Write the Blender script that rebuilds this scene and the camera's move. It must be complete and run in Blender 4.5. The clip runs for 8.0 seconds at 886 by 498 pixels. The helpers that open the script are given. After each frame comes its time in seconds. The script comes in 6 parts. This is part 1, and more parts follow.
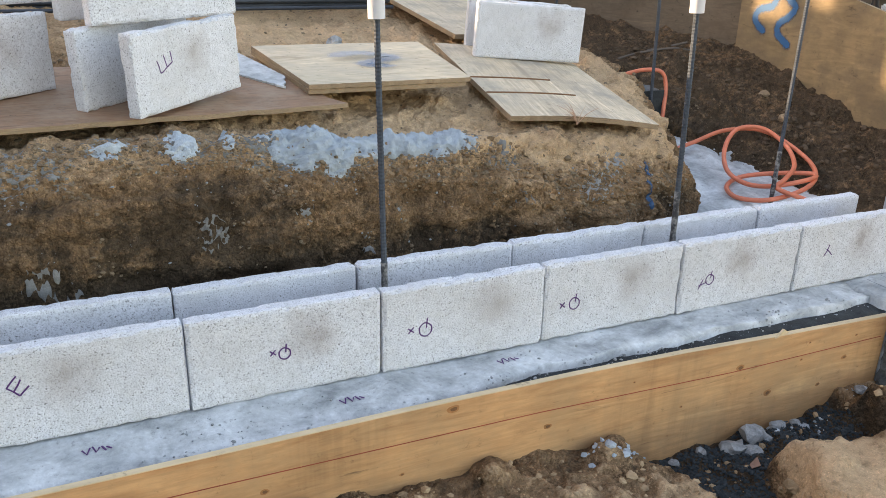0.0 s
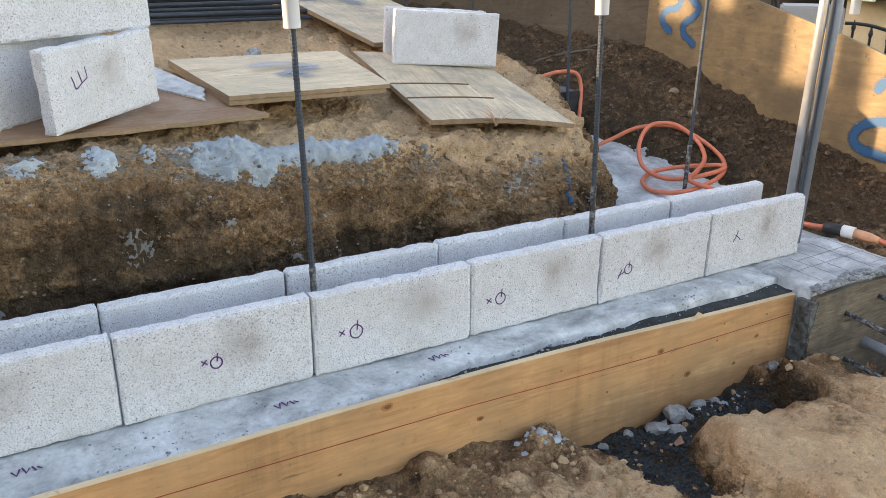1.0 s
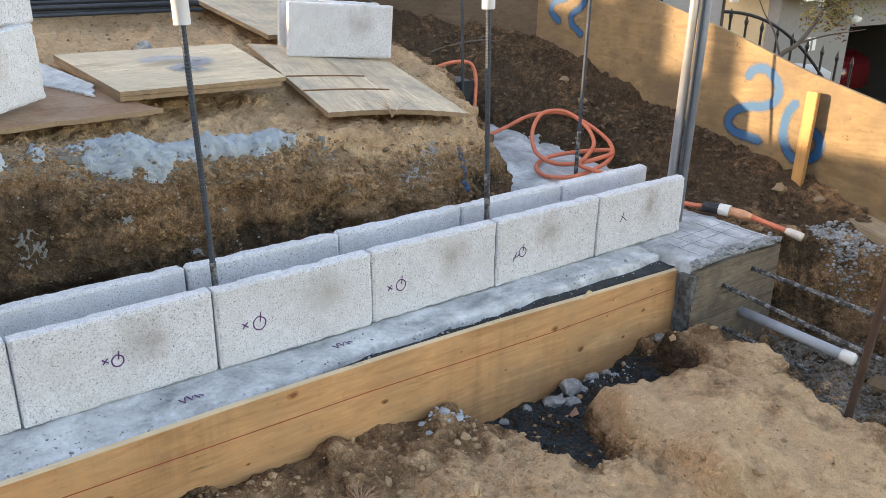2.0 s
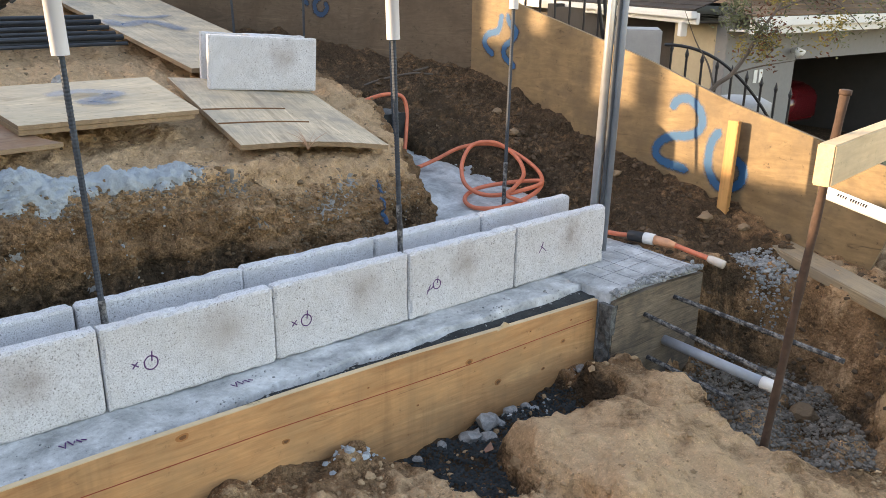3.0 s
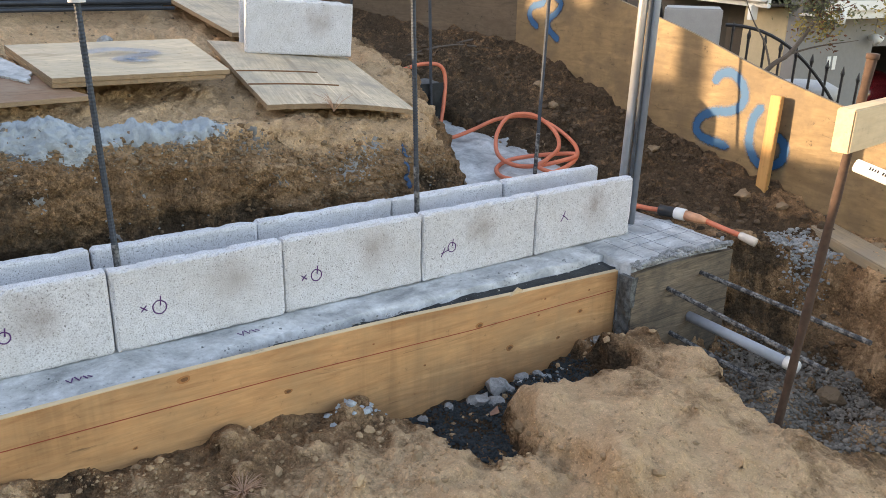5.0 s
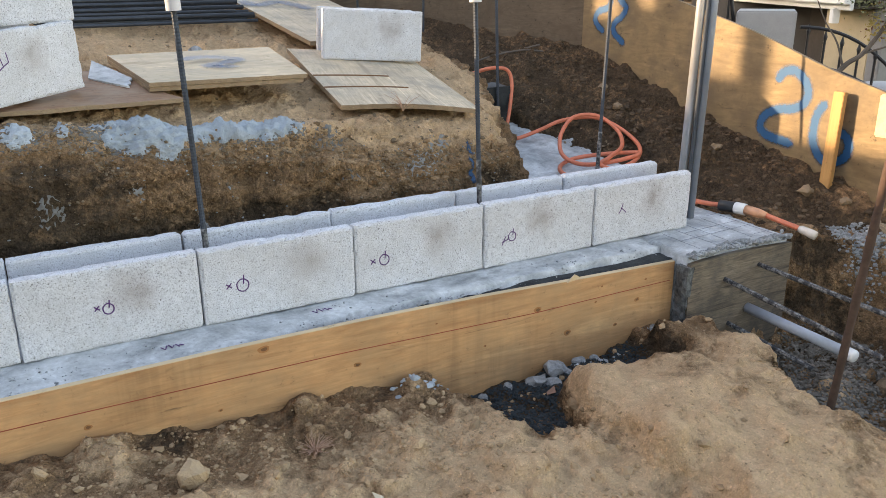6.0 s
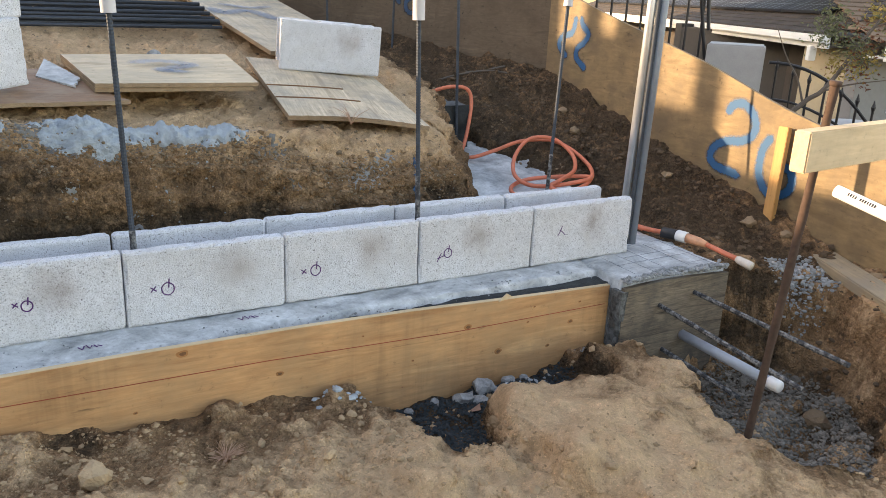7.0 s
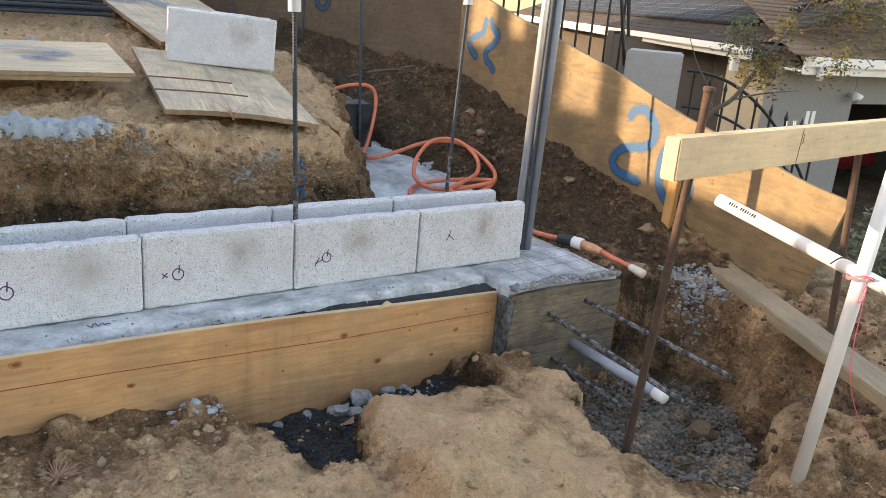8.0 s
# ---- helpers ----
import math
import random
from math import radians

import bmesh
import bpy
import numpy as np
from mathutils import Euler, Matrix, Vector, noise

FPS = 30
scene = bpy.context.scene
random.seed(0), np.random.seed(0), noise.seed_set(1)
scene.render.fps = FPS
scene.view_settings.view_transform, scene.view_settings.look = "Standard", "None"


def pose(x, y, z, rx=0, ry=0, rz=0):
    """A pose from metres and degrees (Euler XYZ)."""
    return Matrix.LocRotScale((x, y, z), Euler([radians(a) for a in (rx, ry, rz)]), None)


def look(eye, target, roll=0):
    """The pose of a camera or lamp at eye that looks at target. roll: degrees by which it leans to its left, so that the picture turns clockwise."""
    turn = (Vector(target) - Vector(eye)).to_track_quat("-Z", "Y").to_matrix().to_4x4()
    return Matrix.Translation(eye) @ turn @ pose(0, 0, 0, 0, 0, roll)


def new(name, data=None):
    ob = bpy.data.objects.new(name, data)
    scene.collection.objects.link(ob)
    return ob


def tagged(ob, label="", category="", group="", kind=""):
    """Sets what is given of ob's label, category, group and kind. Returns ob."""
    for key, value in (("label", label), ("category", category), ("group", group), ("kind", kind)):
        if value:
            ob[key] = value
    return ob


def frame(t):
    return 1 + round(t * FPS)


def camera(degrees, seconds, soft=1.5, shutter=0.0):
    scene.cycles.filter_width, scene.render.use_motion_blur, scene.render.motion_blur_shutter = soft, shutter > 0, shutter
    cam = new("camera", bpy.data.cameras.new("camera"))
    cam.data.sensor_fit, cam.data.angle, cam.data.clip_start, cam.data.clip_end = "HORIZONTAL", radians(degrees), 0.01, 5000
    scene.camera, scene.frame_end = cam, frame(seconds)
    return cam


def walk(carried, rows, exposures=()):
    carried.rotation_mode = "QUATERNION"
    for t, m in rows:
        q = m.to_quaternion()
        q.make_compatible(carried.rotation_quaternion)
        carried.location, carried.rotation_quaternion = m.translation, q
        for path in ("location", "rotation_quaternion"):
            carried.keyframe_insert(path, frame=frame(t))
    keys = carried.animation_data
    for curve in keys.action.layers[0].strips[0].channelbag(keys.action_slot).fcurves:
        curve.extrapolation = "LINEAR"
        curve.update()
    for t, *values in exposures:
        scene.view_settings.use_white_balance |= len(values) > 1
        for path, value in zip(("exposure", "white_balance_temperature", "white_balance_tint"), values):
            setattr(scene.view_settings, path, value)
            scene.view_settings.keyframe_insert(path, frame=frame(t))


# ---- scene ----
cam = camera(57.6, 8.0, soft=0.75)
PATH = [
    (0, (-2.133, -1.447, 0.881), (-1.347, 0.248, 0.168), 1.4),
    (0.5, (-2.13, -1.467, 0.885), (-1.218, 0.17, 0.186), 1.1),
    (1, (-2.14, -1.495, 0.88), (-1.203, 0.131, 0.189), 0.3),
    (1.5, (-2.188, -1.5, 0.878), (-1.176, 0.072, 0.167), -0.3),
    (2, (-2.154, -1.554, 0.901), (-1.031, -0.062, 0.185), 0.7),
    (2.2, (-2.113, -1.545, 0.901), (-0.942, -0.084, 0.199), 1.6),
    (3.3, (-1.992, -1.661, 0.882), (-0.787, -0.187, 0.27), 0.3),
    (3.5, (-1.983, -1.678, 0.881), (-0.787, -0.195, 0.273), -0.3),
    (4, (-1.993, -1.66, 0.881), (-0.775, -0.197, 0.269), -0.8),
    (4.5, (-1.996, -1.65, 0.866), (-0.819, -0.167, 0.22), -1.2),
    (5, (-1.919, -1.71, 0.831), (-0.847, -0.163, 0.156), 1.2),
    (5.2, (-1.915, -1.747, 0.835), (-0.921, -0.151, 0.153), 1.6),
    (6.3, (-1.978, -1.893, 0.808), (-1.061, -0.236, 0.167), -0.5),
    (6.5, (-1.973, -1.918, 0.819), (-1.047, -0.265, 0.179), 0.0),
    (7, (-1.854, -1.936, 0.815), (-0.892, -0.291, 0.207), 2.6),
    (7.5, (-1.709, -1.963, 0.799), (-0.663, -0.367, 0.202), 4.6),
    (8, (-1.659, -1.94, 0.805), (-0.57, -0.372, 0.209), 4.7),
]
walk(cam, [(t, look(eye, target, roll)) for t, eye, target, roll in PATH], exposures=[(0.0, 2.46, 8450, 20), (1.0, 2.39, 8450, 20), (2.0, 2.40, 8450, 20), (3.5, 2.25, 8450, 20), (5.0, 2.32, 8450, 20), (6.5, 2.29, 8450, 20), (8.0, 2.23, 8400, 20)])

# ---- world, sun and exposure ----
SUN_AZ, SUN_EL = radians(150.0), radians(13.0)   # where the sun stands, counter-clockwise from +x
world = bpy.data.worlds.new("world")
scene.world = world
world.use_nodes = True
wn = world.node_tree
sky = wn.nodes.new("ShaderNodeTexSky")
sky.sky_type, sky.sun_disc = "NISHITA", False
sky.sun_elevation, sky.sun_rotation = SUN_EL, radians(90) - SUN_AZ
sky.air_density, sky.dust_density = 1.0, 1.0
wn.nodes["Background"].inputs["Strength"].default_value = 0.15
wn.links.new(sky.outputs[0], wn.nodes["Background"].inputs["Color"])
sun = new("sun", bpy.data.lights.new("sun", "SUN"))
sun.data.energy, sun.data.angle, sun.data.color = 2.3, radians(0.5), (1.0, 0.84, 0.60)
SUN_DIR = Vector((math.cos(SUN_AZ) * math.cos(SUN_EL), math.sin(SUN_AZ) * math.cos(SUN_EL), math.sin(SUN_EL)))
sun.matrix_world = look(SUN_DIR * 30, (0, 0, 0))


# ---- materials ----
def material(name, rough=0.85, metal=0.0):
    m = bpy.data.materials.new(name)
    m.use_nodes = True
    b = m.node_tree.nodes["Principled BSDF"]
    b.inputs["Roughness"].default_value, b.inputs["Metallic"].default_value = rough, metal
    return m, m.node_tree, b


def node(nt, kind, **values):
    n = nt.nodes.new(kind)
    for key, v in values.items():
        n.inputs[key.replace("_", " ")].default_value = v
    return n


def coords(nt, kind="Object", scale=(1, 1, 1), rot=(0, 0, 0)):
    tc = nt.nodes.new("ShaderNodeTexCoord")
    mp = nt.nodes.new("ShaderNodeMapping")
    mp.inputs["Scale"].default_value = scale
    mp.inputs["Rotation"].default_value = rot
    nt.links.new(tc.outputs[kind], mp.inputs["Vector"])
    return mp.outputs[0]


def noise_tex(nt, vec, scale, detail=6, rough=0.6, dist=0.0):
    n = node(nt, "ShaderNodeTexNoise", Scale=scale, Detail=detail, Roughness=rough, Distortion=dist)
    nt.links.new(vec, n.inputs["Vector"])
    return n.outputs["Fac"]


def ramp(nt, fac, stops):
    r = nt.nodes.new("ShaderNodeValToRGB")
    el = r.color_ramp.elements
    while len(el) < len(stops):
        el.new(0.5)
    for e, (p, c) in zip(el, stops):
        e.position = p
        e.color = (*c, 1) if len(c) == 3 else (c[0],) * 3 + (1,)
    nt.links.new(fac, r.inputs["Fac"])
    return r.outputs["Color"]


def mixc(nt, fac, a, b, mode="MIX"):
    m = nt.nodes.new("ShaderNodeMix")
    m.data_type, m.blend_type = "RGBA", mode
    for sock, v in ((m.inputs["Factor"], fac), (m.inputs[6], a), (m.inputs[7], b)):
        if isinstance(v, (int, float)):
            sock.default_value = v
        elif isinstance(v, tuple):
            sock.default_value = (*v, 1)
        else:
            nt.links.new(v, sock)
    return m.outputs[2]


def math_node(nt, op, a, b=0.0):
    n = nt.nodes.new("ShaderNodeMath")
    n.operation = op
    for sock, v in zip(n.inputs, (a, b)):
        if isinstance(v, (int, float)):
            sock.default_value = v
        else:
            nt.links.new(v, sock)
    return n.outputs[0]


def bump(nt, bsdf, height, strength=0.4, distance=0.004):
    b = node(nt, "ShaderNodeBump", Strength=strength, Distance=distance)
    nt.links.new(height, b.inputs["Height"])
    nt.links.new(b.outputs[0], bsdf.inputs["Normal"])


def soil_mat():
    """Clay soil: dark where damp, loose or in painted crevice shade, brown where cut, pale where dried to a crust."""
    m, nt, b = material("soil", 0.95)
    b.inputs["Specular IOR Level"].default_value = 0.12
    v = coords(nt)
    big, mid, fine, grit = (noise_tex(nt, v, s, d, r) for s, d, r in ((2.2, 5, 0.6), (13, 6, 0.6), (75, 5, 0.7), (280, 3, 0.6)))
    att = nt.nodes.new("ShaderNodeAttribute")
    att.attribute_name = "dryness_shade"
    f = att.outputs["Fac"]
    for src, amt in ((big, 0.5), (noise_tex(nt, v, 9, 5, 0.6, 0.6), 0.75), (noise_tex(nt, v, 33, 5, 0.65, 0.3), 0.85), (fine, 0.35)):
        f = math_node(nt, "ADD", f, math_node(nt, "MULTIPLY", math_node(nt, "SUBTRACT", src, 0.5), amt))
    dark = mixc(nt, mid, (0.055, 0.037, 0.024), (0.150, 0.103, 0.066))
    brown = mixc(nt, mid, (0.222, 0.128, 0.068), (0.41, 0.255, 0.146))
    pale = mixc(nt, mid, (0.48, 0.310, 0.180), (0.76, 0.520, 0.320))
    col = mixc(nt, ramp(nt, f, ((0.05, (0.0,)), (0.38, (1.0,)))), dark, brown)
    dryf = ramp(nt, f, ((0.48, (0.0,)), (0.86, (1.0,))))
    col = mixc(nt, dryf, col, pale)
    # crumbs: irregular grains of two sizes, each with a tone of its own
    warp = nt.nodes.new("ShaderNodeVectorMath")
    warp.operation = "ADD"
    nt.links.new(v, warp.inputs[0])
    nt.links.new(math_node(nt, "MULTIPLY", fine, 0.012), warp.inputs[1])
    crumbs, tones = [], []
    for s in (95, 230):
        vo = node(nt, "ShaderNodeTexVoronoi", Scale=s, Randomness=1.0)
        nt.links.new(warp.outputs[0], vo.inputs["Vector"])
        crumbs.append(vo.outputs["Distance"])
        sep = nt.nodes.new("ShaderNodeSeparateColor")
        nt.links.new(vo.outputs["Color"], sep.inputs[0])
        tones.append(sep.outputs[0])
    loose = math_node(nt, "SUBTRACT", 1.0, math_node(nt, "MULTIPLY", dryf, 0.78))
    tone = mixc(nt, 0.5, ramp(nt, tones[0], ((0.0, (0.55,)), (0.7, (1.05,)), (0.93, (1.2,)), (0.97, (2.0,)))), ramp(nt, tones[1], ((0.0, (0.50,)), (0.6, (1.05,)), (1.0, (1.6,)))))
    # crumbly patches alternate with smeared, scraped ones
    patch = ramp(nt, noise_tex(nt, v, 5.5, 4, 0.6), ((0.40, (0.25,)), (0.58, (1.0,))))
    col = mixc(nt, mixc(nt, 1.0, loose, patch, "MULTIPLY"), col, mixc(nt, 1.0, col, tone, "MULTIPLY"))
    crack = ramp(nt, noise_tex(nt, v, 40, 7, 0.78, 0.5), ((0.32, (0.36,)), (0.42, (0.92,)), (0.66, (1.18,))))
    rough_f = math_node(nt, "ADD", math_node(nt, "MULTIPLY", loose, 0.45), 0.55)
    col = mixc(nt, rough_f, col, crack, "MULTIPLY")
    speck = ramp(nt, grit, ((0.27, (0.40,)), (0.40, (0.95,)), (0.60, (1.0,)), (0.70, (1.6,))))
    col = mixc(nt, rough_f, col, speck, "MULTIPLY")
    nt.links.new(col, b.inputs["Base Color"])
    h = math_node(nt, "ADD", math_node(nt, "MULTIPLY", fine, 0.55), math_node(nt, "MULTIPLY", grit, 0.25))
    h = math_node(nt, "ADD", h, math_node(nt, "MULTIPLY", noise_tex(nt, v, 30, 4, 0.6, 0.8), 1.1))
    pebbly = math_node(nt, "ADD", math_node(nt, "MULTIPLY", crumbs[0], -0.55), math_node(nt, "MULTIPLY", crumbs[1], -0.25))
    h = math_node(nt, "ADD", h, math_node(nt, "MULTIPLY", pebbly, loose))
    bump(nt, b, h, 1.0, 0.022)
    return m


def stone_mat(name, lo, hi, scale=40):
    m, nt, b = material(name, 0.92)
    b.inputs["Specular IOR Level"].default_value = 0.2
    v = coords(nt)
    oi = nt.nodes.new("ShaderNodeNewGeometry")
    n1, n2 = noise_tex(nt, v, scale, 6, 0.7), noise_tex(nt, v, scale * 5, 3, 0.6)
    f = math_node(nt, "ADD", math_node(nt, "MULTIPLY", n1, 0.6), math_node(nt, "MULTIPLY", oi.outputs["Random Per Island"], 0.45))
    nt.links.new(mixc(nt, f, lo, hi), b.inputs["Base Color"])
    bump(nt, b, math_node(nt, "ADD", n1, n2), 0.9, 0.006)
    return m


def block_mat():
    m, nt, b = material("block_concrete", 0.93)
    v = coords(nt)
    oi = nt.nodes.new("ShaderNodeObjectInfo")
    off = nt.nodes.new("ShaderNodeVectorMath")
    off.operation = "ADD"
    nt.links.new(v, off.inputs[0])
    nt.links.new(math_node(nt, "MULTIPLY", oi.outputs["Random"], 37.0), off.inputs[1])
    w = off.outputs[0]
    blot, mid, pit = noise_tex(nt, w, 7, 4, 0.55), noise_tex(nt, w, 45, 5, 0.6), noise_tex(nt, w, 300, 3, 0.6)
    col = mixc(nt, mid, (0.475, 0.490, 0.520), (0.72, 0.735, 0.770))
    speck = ramp(nt, pit, ((0.29, (0.25,)), (0.38, (0.76,)), (0.5, (1.0,)), (0.70, (1.14,))))
    col = mixc(nt, 1.0, col, speck, "MULTIPLY")
    pores = ramp(nt, noise_tex(nt, w, 150, 2, 0.5), ((0.26, (0.40,)), (0.34, (1.0,))))
    col = mixc(nt, 1.0, col, pores, "MULTIPLY")
    # damp brownish smudge in the middle of a face
    sm = nt.nodes.new("ShaderNodeVectorMath")
    sm.operation = "DISTANCE"
    shift = nt.nodes.new("ShaderNodeCombineXYZ")
    nt.links.new(math_node(nt, "SUBTRACT", math_node(nt, "MULTIPLY", oi.outputs["Random"], 0.12), 0.02), shift.inputs[0])
    shift.inputs[2].default_value = 0.125
    nt.links.new(v, sm.inputs[0])
    nt.links.new(shift.outputs[0], sm.inputs[1])
    dist = math_node(nt, "ADD", sm.outputs["Value"], math_node(nt, "MULTIPLY", math_node(nt, "SUBTRACT", noise_tex(nt, w, 22, 5, 0.6), 0.5), 0.10))
    stain = ramp(nt, dist, ((0.0, (0.95,)), (0.022, (0.55,)), (0.068, (0.0,))))
    col = mixc(nt, math_node(nt, "MULTIPLY", stain, 0.75), col, (0.27, 0.225, 0.205))
    warm = ramp(nt, blot, ((0.42, (0.0,)), (0.72, (0.45,))))
    col = mixc(nt, warm, col, (0.47, 0.46, 0.45))
    nt.links.new(col, b.inputs["Base Color"])
    bump(nt, b, math_node(nt, "ADD", pit, math_node(nt, "MULTIPLY", mid, 0.6)), 0.55, 0.0025)
    return m


def footing_mat(name, lo, hi, scale=9):
    m, nt, b = material(name, 0.8)
    v = coords(nt)
    n1, n2, n3 = noise_tex(nt, v, scale, 7, 0.65, 0.5), noise_tex(nt, v, scale * 9, 5, 0.65), noise_tex(nt, v, 320, 2, 0.5)
    f = ramp(nt, n1, ((0.33, (0.0,)), (0.66, (1.0,))))
    col = mixc(nt, f, lo, hi)
    col = mixc(nt, 1.0, col, ramp(nt, n2, ((0.27, (0.52,)), (0.40, (0.93,)), (0.55, (1.0,)), (0.72, (1.18,)))), "MULTIPLY")
    nt.links.new(col, b.inputs["Base Color"])
    bump(nt, b, math_node(nt, "ADD", n2, math_node(nt, "MULTIPLY", n3, 0.3)), 0.45, 0.004)
    return m


def wood_mat(name, lo, hi, axis="X", freq=26, stretch=0.06, weather=None, wamt=0.0, rough=0.7, fib=0.82, spots=0.5, drips=0.0):
    """Grain drawn out along one local axis, with growth bands and blotches."""
    m, nt, b = material(name, rough)
    s = [1.0, 1.0, 1.0]
    s["XYZ".index(axis)] = stretch
    v = coords(nt, scale=tuple(s))
    raw = coords(nt)
    g = noise_tex(nt, v, freq, 8, 0.6, 1.6)
    fibre = noise_tex(nt, v, freq * 9, 3, 0.6)
    blot = noise_tex(nt, raw, 4, 4, 0.6)
    f = ramp(nt, g, ((0.30, (0.0,)), (0.48, (0.55,)), (0.56, (0.35,)), (0.72, (1.0,))))
    col = mixc(nt, f, lo, hi)
    col = mixc(nt, 1.0, col, ramp(nt, fibre, ((0.3, (fib,)), (0.6, (1.06,)))), "MULTIPLY")
    col = mixc(nt, 1.0, col, ramp(nt, blot, ((0.3, (0.8,)), (0.65, (1.1,)))), "MULTIPLY")
    fleck = noise_tex(nt, v, freq * 3.2, 4, 0.7, 0.8)
    col = mixc(nt, 1.0, col, ramp(nt, fleck, ((0.27, (0.42,)), (0.36, (0.95,)), (0.5, (1.0,)))), "MULTIPLY")
    dirt = noise_tex(nt, raw, 34, 5, 0.75)
    col = mixc(nt, 1.0, col, ramp(nt, dirt, ((0.27, (spots * 0.8,)), (0.39, (0.95,)), (0.5, (1.0,)))), "MULTIPLY")
    if drips:
        runs = noise_tex(nt, coords(nt, scale=(1.0, 1.0, 0.07)), 17, 4, 0.65)
        where = ramp(nt, noise_tex(nt, raw, 2.6, 2, 0.5), ((0.48, (0.0,)), (0.62, (drips,))))
        col = mixc(nt, where, col, mixc(nt, 1.0, col, ramp(nt, runs, ((0.40, (0.50,)), (0.52, (0.92,)), (0.66, (1.08,)))), "MULTIPLY"))
    if weather:
        wf = ramp(nt, noise_tex(nt, raw, 5.5, 7, 0.7), ((0.45, (0.0,)), (0.65, (wamt,))))
        col = mixc(nt, wf, col, weather)
    nt.links.new(col, b.inputs["Base Color"])
    bump(nt, b, math_node(nt, "ADD", g, fibre), 0.25, 0.002)
    return m


def plain_mat(name, col, rough=0.6, metal=0.0, var=0.25, scale=60, bumpy=0.15):
    m, nt, b = material(name, rough, metal)
    v = coords(nt)
    n1, n2 = noise_tex(nt, v, scale, 5, 0.65), noise_tex(nt, v, scale * 0.12, 4, 0.6)
    f = math_node(nt, "ADD", math_node(nt, "MULTIPLY", n1, 0.5), math_node(nt, "MULTIPLY", n2, 0.5))
    lo = tuple(c * (1 - var) for c in col)
    hi = tuple(min(1, c * (1 + var)) for c in col)
    nt.links.new(mixc(nt, ramp(nt, f, ((0.3, (0.0,)), (0.7, (1.0,)))), lo, hi), b.inputs["Base Color"])
    bump(nt, b, n1, bumpy, 0.002)
    return m


def spray_mat(name, col, dens=1.0):
    """Sprayed paint: solid along the stroke, speckled and thin towards its edges (u runs across the stroke)."""
    m, nt, b = material(name, 0.55)
    b.inputs["Base Color"].default_value = (*col, 1)
    uv = nt.nodes.new("ShaderNodeAttribute")
    uv.attribute_name = "across"
    n = noise_tex(nt, coords(nt), 75, 5, 0.75)
    a = math_node(nt, "SUBTRACT", math_node(nt, "MULTIPLY", uv.outputs["Fac"], 2.0), math_node(nt, "MULTIPLY", n, 1.2))
    a = ramp(nt, a, ((0.0, (0.0,)), (0.75, (dens,))))
    nt.links.new(a, b.inputs["Alpha"])
    return m


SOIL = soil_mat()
CLAY_CRUMB = stone_mat("clay_crumb", (0.20, 0.130, 0.075), (0.62, 0.430, 0.260))
PEBBLE = stone_mat("pebble", (0.095, 0.064, 0.041), (0.36, 0.265, 0.175))
GRAVEL = stone_mat("gravel", (0.040, 0.035, 0.030), (0.36, 0.322, 0.275))
DARK_CLOD = stone_mat("dark_clod", (0.050, 0.034, 0.023), (0.185, 0.130, 0.088))
FACE_CLOD = stone_mat("face_clod", (0.115, 0.070, 0.039), (0.42, 0.268, 0.155))
DARK_GRAVEL = stone_mat("dark_gravel", (0.022, 0.030, 0.034), (0.085, 0.10, 0.11), 90)
GROUT = stone_mat("grout_lump", (0.24, 0.29, 0.33), (0.64, 0.71, 0.76), 65)
GREY_GROUT = stone_mat("spilled_grout", (0.13, 0.142, 0.148), (0.50, 0.53, 0.545), 65)
DUST_GROUT = stone_mat("dusty_grout", (0.12, 0.112, 0.10), (0.38, 0.385, 0.38), 90)
BLOCK = block_mat()
FOOTING = footing_mat("footing_concrete", (0.265, 0.284, 0.292), (0.66, 0.685, 0.695))
DARK_SLAB = footing_mat("dark_slab", (0.055, 0.058, 0.058), (0.19, 0.20, 0.20), 12)
SLURRY = footing_mat("dark_slurry", (0.030, 0.034, 0.035), (0.17, 0.185, 0.19), 45)
NEAR_BLACK_CONCRETE = footing_mat("near_black_concrete", (0.008, 0.010, 0.011), (0.035, 0.042, 0.044), 14)
RUBBLE = footing_mat("rubble_concrete", (0.18, 0.19, 0.195), (0.40, 0.415, 0.42), 30)
FORM_WOOD = wood_mat("form_plywood", (0.42, 0.195, 0.079), (0.72, 0.422, 0.206), "X", 11, 0.11, (0.40, 0.25, 0.13), 0.55, fib=0.84, drips=0.4)
END_WOOD = wood_mat("wet_plywood", (0.055, 0.044, 0.034), (0.37, 0.292, 0.212), "X", 26, 0.09, (0.060, 0.056, 0.050), 0.9, spots=0.2, fib=0.55)
PLY_EDGE = wood_mat("plywood_edge", (0.16, 0.10, 0.06), (0.46, 0.33, 0.20), "X", 150, 0.02)
FENCE_WOOD = wood_mat("fence_plywood", (0.150, 0.103, 0.053), (0.300, 0.212, 0.116), "Y", 8, 0.24, (0.125, 0.092, 0.058), 0.8, fib=0.86, spots=0.2)
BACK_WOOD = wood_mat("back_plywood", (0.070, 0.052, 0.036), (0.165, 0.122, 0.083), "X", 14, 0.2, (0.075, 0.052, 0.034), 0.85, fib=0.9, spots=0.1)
PLY_PALE = wood_mat("pale_plywood", (0.42, 0.320, 0.210), (0.80, 0.66, 0.47), "X", 16, 0.10, (0.42, 0.36, 0.28), 0.6, spots=0.25)
PLY_GREY = wood_mat("weathered_plywood", (0.36, 0.280, 0.190), (0.80, 0.665, 0.485), "Y", 22, 0.06, (0.26, 0.235, 0.20), 0.8, spots=0.25)
